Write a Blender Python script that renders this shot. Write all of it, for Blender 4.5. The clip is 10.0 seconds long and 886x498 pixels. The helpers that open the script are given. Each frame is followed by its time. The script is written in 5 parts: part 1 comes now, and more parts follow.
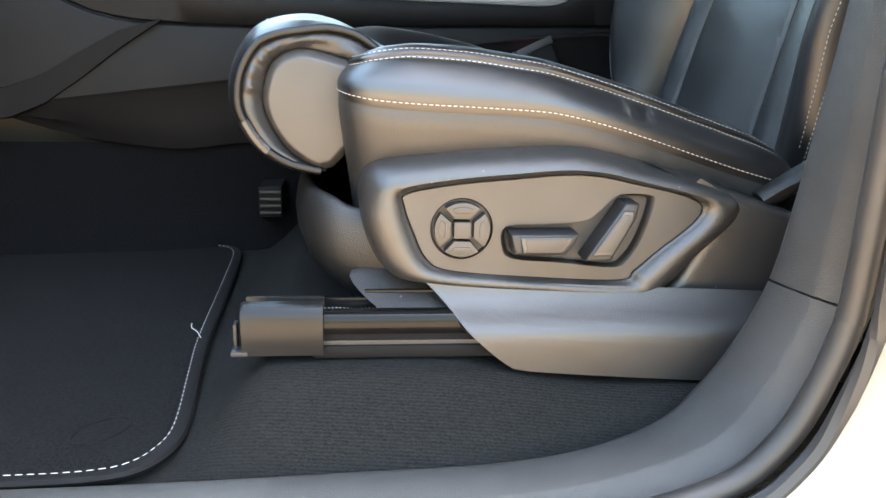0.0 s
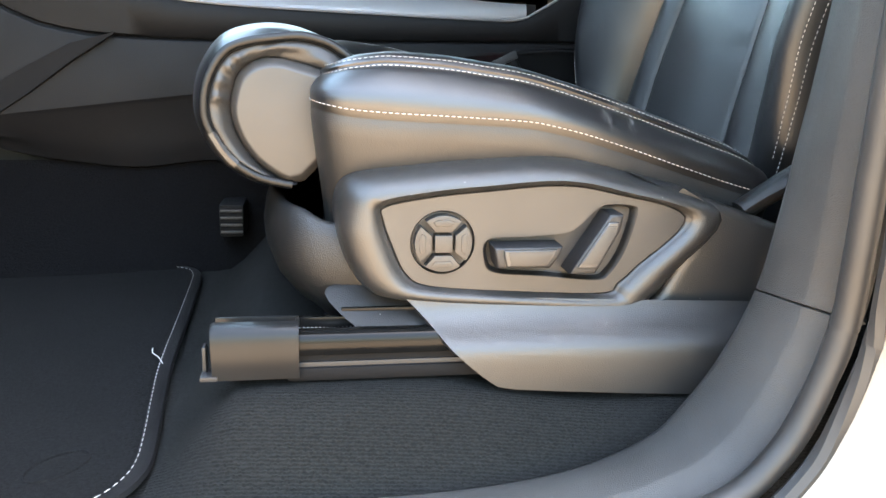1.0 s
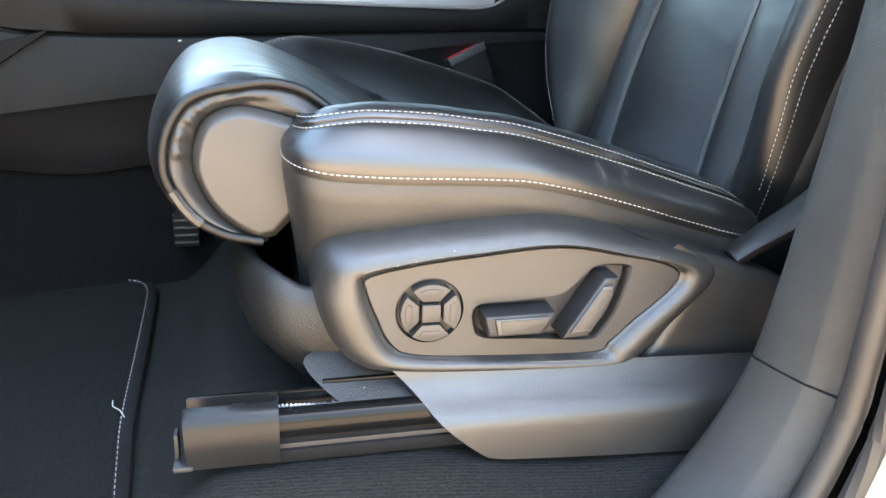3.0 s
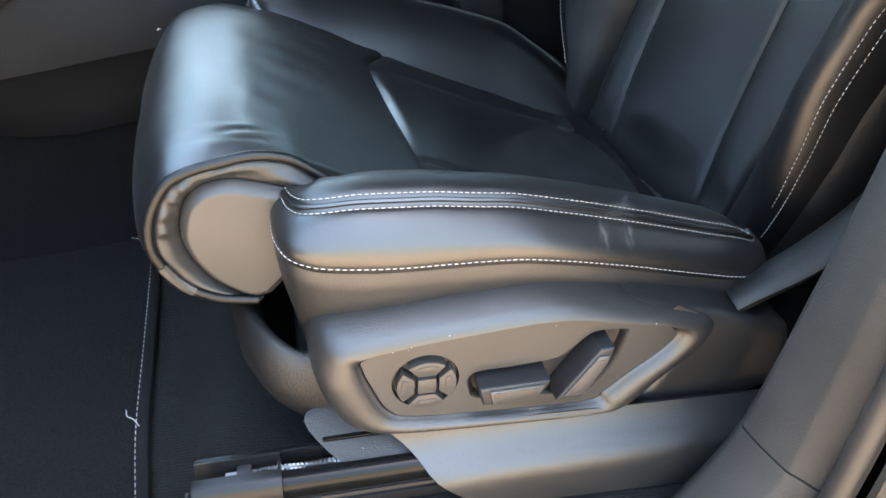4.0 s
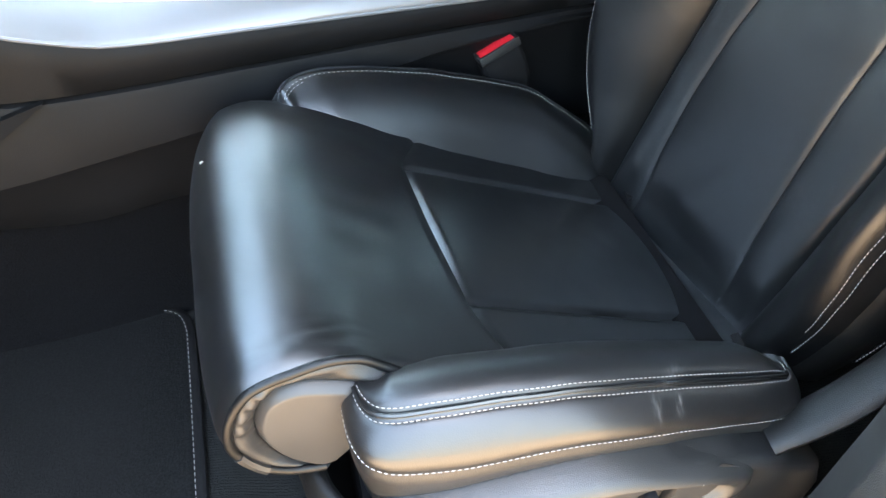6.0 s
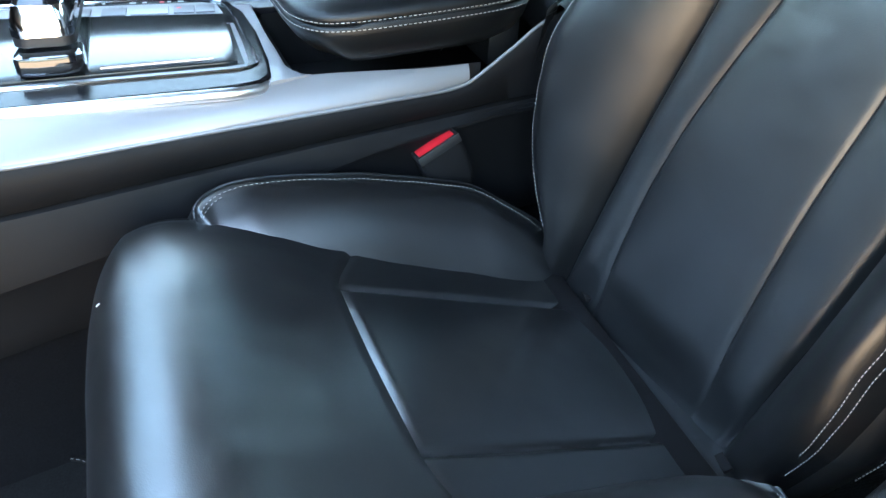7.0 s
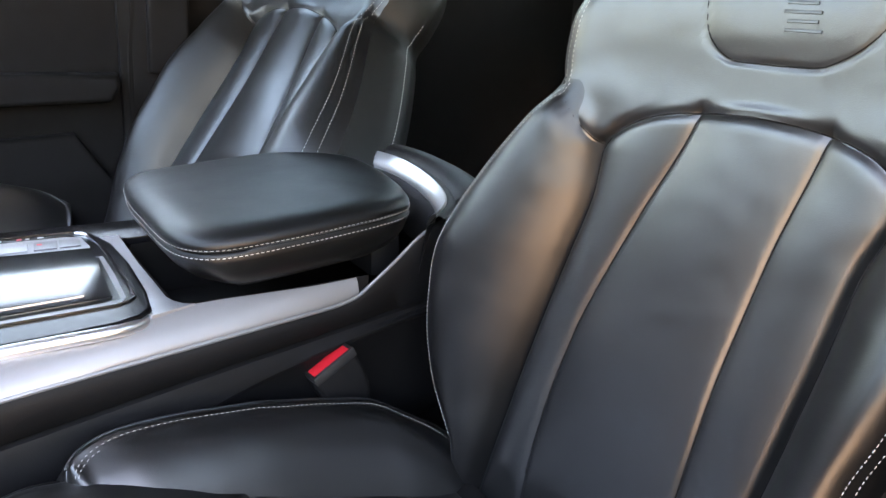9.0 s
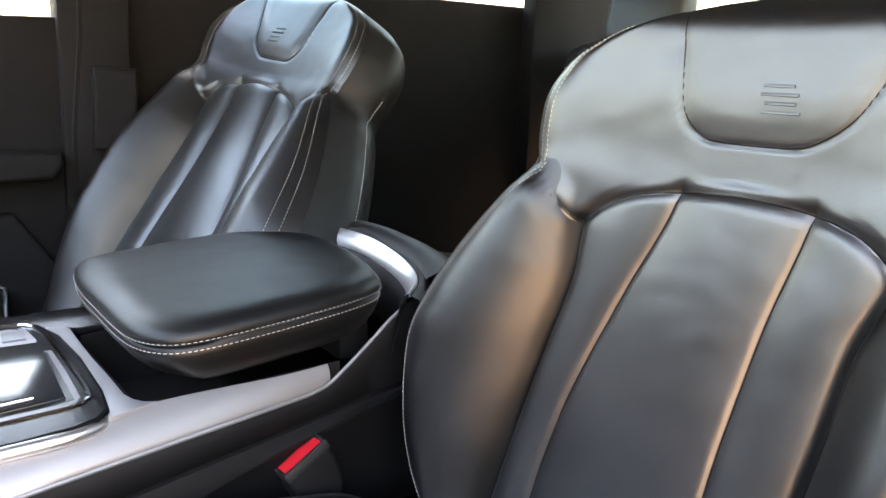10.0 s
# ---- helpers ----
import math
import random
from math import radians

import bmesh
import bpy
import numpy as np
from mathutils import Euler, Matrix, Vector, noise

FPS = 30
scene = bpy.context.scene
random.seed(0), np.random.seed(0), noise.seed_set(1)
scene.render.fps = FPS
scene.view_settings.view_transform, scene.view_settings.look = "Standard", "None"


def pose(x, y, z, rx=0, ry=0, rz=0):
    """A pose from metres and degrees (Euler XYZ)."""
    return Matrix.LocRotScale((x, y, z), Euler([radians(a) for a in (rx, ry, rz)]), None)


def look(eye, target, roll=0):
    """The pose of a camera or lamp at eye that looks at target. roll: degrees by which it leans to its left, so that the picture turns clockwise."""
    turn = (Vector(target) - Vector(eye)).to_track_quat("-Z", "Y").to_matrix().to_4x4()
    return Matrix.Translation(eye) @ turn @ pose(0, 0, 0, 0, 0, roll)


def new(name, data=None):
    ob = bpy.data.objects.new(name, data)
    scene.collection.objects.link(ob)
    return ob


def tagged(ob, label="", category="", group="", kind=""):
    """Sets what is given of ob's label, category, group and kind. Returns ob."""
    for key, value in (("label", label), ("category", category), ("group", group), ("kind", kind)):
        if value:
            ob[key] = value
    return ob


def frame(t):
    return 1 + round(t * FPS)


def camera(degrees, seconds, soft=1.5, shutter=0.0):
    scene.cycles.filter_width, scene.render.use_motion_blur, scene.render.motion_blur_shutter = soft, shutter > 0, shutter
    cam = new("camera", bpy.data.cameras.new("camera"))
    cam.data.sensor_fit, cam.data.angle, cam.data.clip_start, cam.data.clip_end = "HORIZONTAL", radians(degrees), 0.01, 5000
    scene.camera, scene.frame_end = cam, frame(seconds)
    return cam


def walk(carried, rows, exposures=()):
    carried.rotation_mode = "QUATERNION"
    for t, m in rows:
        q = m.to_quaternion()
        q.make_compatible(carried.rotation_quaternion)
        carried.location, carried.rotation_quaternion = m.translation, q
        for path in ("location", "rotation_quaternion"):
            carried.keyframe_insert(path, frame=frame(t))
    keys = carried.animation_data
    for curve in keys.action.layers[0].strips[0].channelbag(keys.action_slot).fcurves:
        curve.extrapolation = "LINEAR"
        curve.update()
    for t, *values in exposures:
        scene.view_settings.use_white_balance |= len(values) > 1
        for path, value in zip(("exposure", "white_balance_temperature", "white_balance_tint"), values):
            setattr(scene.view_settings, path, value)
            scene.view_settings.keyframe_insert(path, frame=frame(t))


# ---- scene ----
cam = camera(62.5, 10.0)

PATH = [
    (0, (-0.067, -0.52, 0.691), (0.128, 1.39, 0.128), 1.7),
    (0.5, (-0.073, -0.508, 0.684), (0.189, 1.405, 0.16), 1.7),
    (1, (-0.084, -0.499, 0.68), (0.237, 1.41, 0.177), 1.8),
    (1.5, (-0.1, -0.5, 0.682), (0.264, 1.408, 0.205), 1.7),
    (2, (-0.102, -0.488, 0.689), (0.295, 1.411, 0.203), 1.6),
    (2.5, (-0.103, -0.472, 0.716), (0.328, 1.414, 0.207), 1.9),
    (2.7, (-0.107, -0.46, 0.727), (0.357, 1.406, 0.175), 2.3),
    (3.8, (-0.08, -0.367, 0.878), (0.322, 1.29, -0.167), 2.6),
    (4, (-0.079, -0.353, 0.907), (0.315, 1.26, -0.208), 2.6),
    (4.5, (-0.093, -0.305, 0.98), (0.288, 1.219, -0.257), 2.9),
    (5, (-0.101, -0.272, 1.014), (0.278, 1.207, -0.279), 3.0),
    (5.2, (-0.106, -0.27, 1.037), (0.278, 1.184, -0.281), 3.3),
    (6.3, (-0.116, -0.222, 1.063), (0.329, 1.269, -0.194), 2.5),
    (6.5, (-0.111, -0.204, 1.056), (0.379, 1.304, -0.162), 2.7),
    (7, (-0.088, -0.155, 1.052), (0.491, 1.383, -0.088), 2.7),
    (7.5, (-0.083, -0.129, 1.056), (0.607, 1.442, 0.027), 2.5),
    (8, (-0.093, -0.125, 1.061), (0.702, 1.474, 0.16), 2.2),
    (9, (-0.116, -0.117, 1.058), (0.891, 1.483, 0.404), 2.0),
    (9.5, (-0.123, -0.105, 1.064), (0.968, 1.472, 0.498), 1.9),
    (10, (-0.13, -0.075, 1.069), (1.031, 1.48, 0.584), 1.8),
]
walk(cam, [(t, look(eye, target, roll)) for t, eye, target, roll in PATH],
     [(0, 3.92, 6500, 13), (0.5, 4.22, 6450, 13), (2, 3.92, 6350, 13), (2.7, 4.24, 6250, 13), (4, 3.89, 6250, 13), (5, 4.19, 6550, 13), (6.3, 4.33, 6450, 12), (7, 4.4, 5800, 9), (7.6, 4.84, 5950, 12), (8, 4.56, 6000, 14), (8.5, 3.87, 6150, 17), (9, 4.27, 7050, 25), (10, 4.39, 7450, 27)])

# ---------------------------------------------------------------- world and light
world = bpy.data.worlds.new("world")
scene.world = world
world.use_nodes = True
wn = world.node_tree.nodes
sky = wn.new("ShaderNodeTexSky")
sky.sky_type = "NISHITA"
sky.sun_disc = False
sky.dust_density = 4.0
sky.air_density = 2.2
SUN_EL, SUN_AZ = radians(66), radians(18)      # azimuth from +x towards +y
sky.sun_elevation = SUN_EL
sky.sun_rotation = radians(90) - SUN_AZ
wn["Background"].inputs["Strength"].default_value = 0.15
world.node_tree.links.new(sky.outputs[0], wn["Background"].inputs["Color"])
sun = new("sun", bpy.data.lights.new("sun", "SUN"))
sun.data.energy, sun.data.angle, sun.data.color = 3.2, radians(0.5), (1.0, 0.91, 0.77)
sun.matrix_world = look((math.cos(SUN_AZ) * math.cos(SUN_EL) * 9, math.sin(SUN_AZ) * math.cos(SUN_EL) * 9, math.sin(SUN_EL) * 9), (0, 0, 0))

# ---------------------------------------------------------------- helpers
K = 0.85            # metres per unit of the plan
V = Vector


def material(name, base, rough=0.5, metal=0.0, grain=0.0, grain_scale=900.0, soft=0.0, soft_scale=30.0,
             vary=0.25, rough_vary=0.08, coat=0.0, spec=0.5):
    """Procedural surface: colour variation at two scales, fine grain and soft relief."""
    m = bpy.data.materials.new(name)
    m.use_nodes = True
    nt, n = m.node_tree, m.node_tree.nodes
    b = n["Principled BSDF"]
    b.inputs["Metallic"].default_value = metal
    b.inputs["Coat Weight"].default_value = coat
    b.inputs["Coat Roughness"].default_value = 0.08
    b.inputs["Specular IOR Level"].default_value = spec
    tc = n.new("ShaderNodeTexCoord")
    big = n.new("ShaderNodeTexNoise")
    big.inputs["Scale"].default_value, big.inputs["Detail"].default_value = 9.0, 6.0
    nt.links.new(tc.outputs["Object"], big.inputs["Vector"])
    ramp = n.new("ShaderNodeValToRGB")
    lo, hi = [c * (1 - vary) for c in base], [min(1, c * (1 + vary)) for c in base]
    ramp.color_ramp.elements[0].position, ramp.color_ramp.elements[1].position = 0.3, 0.7
    ramp.color_ramp.elements[0].color, ramp.color_ramp.elements[1].color = (*lo, 1), (*hi, 1)
    nt.links.new(big.outputs["Fac"], ramp.inputs["Fac"])
    nt.links.new(ramp.outputs["Color"], b.inputs["Base Color"])
    mid = n.new("ShaderNodeTexNoise")
    mid.inputs["Scale"].default_value, mid.inputs["Detail"].default_value = 26.0, 6.0
    nt.links.new(tc.outputs["Object"], mid.inputs["Vector"])
    rr = n.new("ShaderNodeMapRange")
    rr.inputs["To Min"].default_value, rr.inputs["To Max"].default_value = max(0.02, rough - rough_vary), rough + rough_vary
    nt.links.new(mid.outputs["Fac"], rr.inputs["Value"])
    nt.links.new(rr.outputs["Result"], b.inputs["Roughness"])
    last = None
    if soft:
        s = n.new("ShaderNodeTexNoise")
        s.inputs["Scale"].default_value, s.inputs["Detail"].default_value = soft_scale, 3.0
        nt.links.new(tc.outputs["Object"], s.inputs["Vector"])
        bs = n.new("ShaderNodeBump")
        bs.inputs["Strength"].default_value, bs.inputs["Distance"].default_value = soft, 0.01
        nt.links.new(s.outputs["Fac"], bs.inputs["Height"])
        last = bs
    if grain:
        v = n.new("ShaderNodeTexVoronoi")
        v.inputs["Scale"].default_value = grain_scale
        nt.links.new(tc.outputs["Object"], v.inputs["Vector"])
        bg = n.new("ShaderNodeBump")
        bg.inputs["Strength"].default_value, bg.inputs["Distance"].default_value = grain, 0.0006
        nt.links.new(v.outputs["Distance"], bg.inputs["Height"])
        if last:
            nt.links.new(last.outputs["Normal"], bg.inputs["Normal"])
        last = bg
    if last:
        nt.links.new(last.outputs["Normal"], b.inputs["Normal"])
    return m


def carpet_material(name, base, ribs):
    """Pile: noisy tufts and, where ribs is set, fine rows."""
    m = material(name, base, 0.95, vary=0.6, spec=0.04)
    nt, n = m.node_tree, m.node_tree.nodes
    b = n["Principled BSDF"]
    tc = n.new("ShaderNodeTexCoord")
    t = n.new("ShaderNodeTexNoise")
    t.inputs["Scale"].default_value, t.inputs["Detail"].default_value, t.inputs["Roughness"].default_value = 420.0, 4.0, 0.75
    nt.links.new(tc.outputs["Object"], t.inputs["Vector"])
    height = t.outputs["Fac"]
    if ribs:
        w = n.new("ShaderNodeTexWave")
        w.wave_type, w.bands_direction = "BANDS", "Y"
        w.inputs["Scale"].default_value, w.inputs["Distortion"].default_value = ribs, 5.0
        w.inputs["Detail"].default_value, w.inputs["Detail Scale"].default_value = 4.0, 3.0
        mp = n.new("ShaderNodeMapping")
        mp.inputs["Rotation"].default_value = (radians(-38), 0, radians(4))
        nt.links.new(tc.outputs["Object"], mp.inputs["Vector"])
        nt.links.new(mp.outputs["Vector"], w.inputs["Vector"])
        mix = n.new("ShaderNodeMath")
        mix.operation = "MULTIPLY_ADD"
        mix.inputs[1].default_value = 0.26
        nt.links.new(w.outputs["Fac"], mix.inputs[0])
        nt.links.new(t.outputs["Fac"], mix.inputs[2])
        height = mix.outputs["Value"]
    ramp = n.new("ShaderNodeValToRGB")
    ramp.color_ramp.elements[0].position, ramp.color_ramp.elements[1].position = 0.35, 0.95 if ribs else 0.75
    ramp.color_ramp.elements[0].color = (*[c * 0.45 for c in base], 1)
    ramp.color_ramp.elements[1].color = (*[c * 1.7 for c in base], 1)
    nt.links.new(height, ramp.inputs["Fac"])
    nt.links.new(ramp.outputs["Color"], b.inputs["Base Color"])
    bump = n.new("ShaderNodeBump")
    bump.inputs["Strength"].default_value, bump.inputs["Distance"].default_value = 0.9, 0.002
    nt.links.new(height, bump.inputs["Height"])
    nt.links.new(bump.outputs["Normal"], b.inputs["Normal"])
    return m


RUBS = [((.150 * .85, .042 * .85, .752 * .85), (.006, .02, .014), .7), ((.175 * .85, .042 * .85, .750 * .85), (.005, .02, .011), .9), ((.172 * .85, .062 * .85, .762 * .85), (.022, .02, .005), .6),
        ((.415 * .85, .236 * .85, .797 * .85), (.02, .016, .03), .14)]
LEATHER = material("black_leather", (0.0019, 0.0022, 0.0026), 0.365, grain=0.08, grain_scale=1000, soft=0.035, soft_scale=22, rough_vary=0.07, spec=0.95)
ARM_LEATHER = material("matt_black_leather", (0.0026, 0.0030, 0.0034), 0.42, grain=0.08, grain_scale=1000, soft=0.03, soft_scale=22, rough_vary=0.05, spec=0.31)
def scuffed(m, pale=0.045):
    """Sparse pale rubbed streaks."""
    nt, n = m.node_tree, m.node_tree.nodes
    b = n["Principled BSDF"]
    tc, mp = n.new("ShaderNodeTexCoord"), n.new("ShaderNodeMapping")
    mp.inputs["Scale"].default_value, mp.inputs["Rotation"].default_value = (26, 60, 34), (0.2, 0.4, 0.7)
    nz = n.new("ShaderNodeTexNoise")
    nz.inputs["Scale"].default_value, nz.inputs["Detail"].default_value, nz.inputs["Roughness"].default_value = 1.0, 8.0, 0.72
    nt.links.new(tc.outputs["Object"], mp.inputs["Vector"])
    nt.links.new(mp.outputs["Vector"], nz.inputs["Vector"])
    mr = n.new("ShaderNodeMapRange")
    mr.inputs["From Min"].default_value, mr.inputs["From Max"].default_value = 0.70, 0.80
    nt.links.new(nz.outputs["Fac"], mr.inputs["Value"])
    old = b.inputs["Base Color"].links[0].from_socket
    mix = n.new("ShaderNodeMix")
    mix.data_type = "RGBA"
    mix.inputs["B"].default_value = (pale, pale, pale * 0.97, 1)
    nt.links.new(mr.outputs["Result"], mix.inputs["Factor"])
    nt.links.new(old, mix.inputs["A"])
    nt.links.new(mix.outputs["Result"], b.inputs["Base Color"])


def rubbed(m, spots, pale=0.10):
    """Short pale rubs at the given places (metres): centre, reach."""
    nt, n = m.node_tree, m.node_tree.nodes
    b = n["Principled BSDF"]
    tc = n.new("ShaderNodeTexCoord")
    mp, nz = n.new("ShaderNodeMapping"), n.new("ShaderNodeTexNoise")
    mp.inputs["Scale"].default_value = (330, 110, 60)
    nz.inputs["Scale"].default_value, nz.inputs["Detail"].default_value = 1.0, 5.0
    nt.links.new(tc.outputs["Object"], mp.inputs["Vector"])
    nt.links.new(mp.outputs["Vector"], nz.inputs["Vector"])
    for centre, reach, share in spots:
        sh = n.new("ShaderNodeVectorMath")
        sh.operation = "SUBTRACT"
        sh.inputs[1].default_value = centre
        nt.links.new(tc.outputs["Object"], sh.inputs[0])
        sc = n.new("ShaderNodeVectorMath")
        sc.operation = "DIVIDE"
        sc.inputs[1].default_value = reach
        nt.links.new(sh.outputs["Vector"], sc.inputs[0])
        ln = n.new("ShaderNodeVectorMath")
        ln.operation = "LENGTH"
        nt.links.new(sc.outputs["Vector"], ln.inputs[0])
        fall = n.new("ShaderNodeMapRange")
        fall.inputs["From Min"].default_value, fall.inputs["From Max"].default_value = 1.0, 0.2
        nt.links.new(ln.outputs["Value"], fall.inputs["Value"])
        cut = n.new("ShaderNodeMapRange")
        cut.inputs["From Min"].default_value, cut.inputs["From Max"].default_value = 0.40, 0.68
        cut.inputs["To Max"].default_value = share
        nt.links.new(nz.outputs["Fac"], cut.inputs["Value"])
        mul = n.new("ShaderNodeMath")
        mul.operation = "MULTIPLY"
        nt.links.new(fall.outputs["Result"], mul.inputs[0])
        nt.links.new(cut.outputs["Result"], mul.inputs[1])
        mix = n.new("ShaderNodeMix")
        mix.data_type = "RGBA"
        mix.inputs["B"].default_value = (pale, pale, pale * 0.97, 1)
        nt.links.new(mul.outputs["Value"], mix.inputs["Factor"])
        nt.links.new(b.inputs["Base Color"].links[0].from_socket, mix.inputs["A"])
        nt.links.new(mix.outputs["Result"], b.inputs["Base Color"])


WORN = material("worn_black_leather", (0.0036, 0.0036, 0.0039), 0.42, grain=0.10, grain_scale=1000, soft=0.06, soft_scale=26, rough_vary=0.07, spec=0.80)
# copy of the seat leather with its highlights dimmed, for the backrest bolsters
SIDE_LEATHER = material("dimmed_bolster_leather", (0.0028, 0.0029, 0.0032), 0.39, grain=0.09, grain_scale=1000, soft=0.04, soft_scale=22, rough_vary=0.06, spec=0.56)
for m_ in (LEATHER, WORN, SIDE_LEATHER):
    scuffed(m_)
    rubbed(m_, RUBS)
LEATHER_DULL = material("black_leather_side", (0.013, 0.013, 0.013), 0.46, grain=0.18, grain_scale=1100, soft=0.06, soft_scale=22)
# copy of the seat leather, dulled to put shade on the backrest sides
DIM_LEATHER = material("dimmed_side_leather", (0.006, 0.006, 0.006), 0.5, grain=0.15, grain_scale=1000, soft=0.06, soft_scale=20, spec=0.25)
THREAD = material("pale_thread", (0.33, 0.32, 0.305), 0.7, vary=0.15)
PLASTIC = material("grained_dark_plastic", (0.017, 0.0165, 0.016), 0.33, grain=0.32, grain_scale=1500, rough_vary=0.07, spec=0.62)
PLASTIC_SMOOTH = material("matt_dark_plastic", (0.025, 0.024, 0.023), 0.45, grain=0.12, grain_scale=2200, rough_vary=0.05)
KNOB = material("satin_lever_face", (0.036, 0.035, 0.034), 0.33, grain=0.15, grain_scale=2000, rough_vary=0.05)
SHELL = material("satin_black_plastic", (0.010, 0.010, 0.010), 0.40, grain=0.5, grain_scale=1300, spec=0.34)
PLASTIC_BLACK = material("black_plastic", (0.008, 0.008, 0.009), 0.5, grain=0.3, grain_scale=1500)
TRIM = material("soft_grey_black_trim", (0.0045, 0.0046, 0.0052), 0.55, grain=0.3, grain_scale=1200, rough_vary=0.05, spec=0.13)
PILLAR = material("grained_grey_trim", (0.032, 0.032, 0.031), 0.5, grain=0.4, grain_scale=1400, rough_vary=0.06, spec=0.28)
DARK = material("dull_black_lining", (0.0035, 0.0035, 0.004), 0.75, grain=0.3, grain_scale=1200, spec=0.15)
RUBBER = material("door_rubber", (0.020, 0.019, 0.018), 0.5, vary=0.3, spec=0.35)
PAINT = material("cream_car_paint", (0.27, 0.245, 0.20), 0.3, coat=0.8, vary=0.03, rough_vary=0.02)
SILVER = material("brushed_aluminium", (0.245, 0.245, 0.256), 0.46, metal=0.65, vary=0.05, rough_vary=0.04)
CHROME = material("chrome", (0.85, 0.85, 0.86), 0.10, metal=1.0, vary=0.02, rough_vary=0.03)
GLOSS = material("piano_black", (0.006, 0.006, 0.007), 0.06, coat=0.6, rough_vary=0.02)
LID = material("smoked_gloss_lid", (0.010, 0.011, 0.012), 0.12, coat=0.0, rough_vary=0.01, spec=0.6)
SATIN = material("satin_chrome", (0.72, 0.72, 0.735), 0.30, metal=0.95, vary=0.03, rough_vary=0.03)
CAP = material("smooth_dark_cap", (0.008, 0.008, 0.008), 0.30, rough_vary=0.05, vary=0.3, spec=0.2)
BEZEL = material("black_bezel", (0.004, 0.004, 0.005), 0.22, rough_vary=0.03, spec=0.14)
STEEL = material("dark_rail_steel", (0.004, 0.004, 0.004), 0.20, vary=0.3, spec=0.14)
SCREW = material("bright_spindle", (0.22, 0.22, 0.22), 0.35, metal=1.0)
RED = material("red_button", (0.50, 0.014, 0.022), 0.35, vary=0.08)
KEY = material("key_grey", (0.10, 0.10, 0.11), 0.4, vary=0.1)
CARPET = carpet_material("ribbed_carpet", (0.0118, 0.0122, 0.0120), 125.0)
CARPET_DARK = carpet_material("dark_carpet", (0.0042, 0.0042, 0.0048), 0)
MAT_PILE = carpet_material("mat_velour", (0.0086, 0.0088, 0.0092), 0)
HEADLINER = material("black_headliner", (0.010, 0.010, 0.0105), 0.9, grain=0.2)
ASPHALT = material("pale_paving", (0.42, 0.305, 0.19), 0.9, grain=0.6, grain_scale=120, vary=0.3)
DUST = material("pale_dust", (0.30, 0.29, 0.27), 0.9)
GLASS = bpy.data.materials.new("tinted_glass")
GLASS.use_nodes = True
_g = GLASS.node_tree.nodes["Principled BSDF"]
_g.inputs["Base Color"].default_value = (0.84, 0.97, 0.98, 1)
_g.inputs["Roughness"].default_value = 0.0
_g.inputs["Transmission Weight"].default_value = 1.0
_g.inputs["IOR"].default_value = 1.1
SCREEN_GLASS = GLASS.copy()
SCREEN_GLASS.name = "laminated_glass"
SCREEN_GLASS.node_tree.nodes["Principled BSDF"].inputs["Base Color"].default_value = (0.81, 0.92, 0.94, 1)
DOOR_GLASS = GLASS.copy()
DOOR_GLASS.name = "green_tinted_glass"
DOOR_GLASS.node_tree.nodes["Principled BSDF"].inputs["Base Color"].default_value = (0.83, 0.94, 0.95, 1)
SIDE_GLASS = GLASS.copy()
SIDE_GLASS.name = "dark_tinted_glass"
SIDE_GLASS.node_tree.nodes["Principled BSDF"].inputs["Base Color"].default_value = (0.27, 0.37, 0.40, 1)


def thing(name, label, category, at=(0, 0, 0), group="", kind=""):
    ob = new(name)
    ob.empty_display_size = 0.05
    ob.location = V(at) * K
    return tagged(ob, label, category, group, kind)


def part(name, bm, mat, parent=None, label="", sharp=38, smooth=True):
    """One mesh object from a bmesh in plan units, under a thing or a part."""
    bm.transform(Matrix.Scale(K, 4))
    bmesh.ops.recalc_face_normals(bm, faces=bm.faces[:])
    me = bpy.data.meshes.new(name)
    bm.to_mesh(me)
    bm.free()
    me.materials.append(mat)
    if smooth:
        me.polygons.foreach_set("use_smooth", [True] * len(me.polygons))
        me.set_sharp_from_angle(angle=radians(sharp))
    ob = new(name, me)
    if parent:
        ob.parent = parent
        if parent.type == "EMPTY":
            ob.matrix_parent_inverse = Matrix.Translation(-parent.location)
    if label:
        ob["label"] = label
    return ob


def grid(rows, closed=False, cap=False):
    bm = bmesh.new()
    vs = [[bm.verts.new(p) for p in r] for r in rows]
    m = len(rows[0])
    for a, b in zip(vs, vs[1:]):
        for j in range(m if closed else m - 1):
            k = (j + 1) % m
            bm.faces.new((a[j], a[k], b[k], b[j]))
    if cap:
        bm.faces.new(vs[0])
        bm.faces.new(vs[-1][::-1])
    return bm


def merged(*bms):
    out = bmesh.new()
    for b in bms:
        me = bpy.data.meshes.new("tmp")
        b.to_mesh(me)
        b.free()
        out.from_mesh(me)
        bpy.data.meshes.remove(me)
    return out


def smooth_line(pts, n=8, closed=False):
    """Catmull-Rom through the points."""
    pts = [V(p) for p in pts]
    m, out = len(pts), []
    for i in range(m if closed else m - 1):
        a = pts[(i - 1) % m] if closed or i > 0 else pts[0] * 2 - pts[1]
        b, c = pts[i], pts[(i + 1) % m]
        d = pts[(i + 2) % m] if closed or i + 2 < m else pts[-1] * 2 - pts[-2]
        for k in range(n):
            t = k / n
            out.append(0.5 * (2 * b + (c - a) * t + (2 * a - 5 * b + 4 * c - d) * t * t + (3 * b - a - 3 * c + d) * t ** 3))
    return out if closed else out + [pts[-1]]


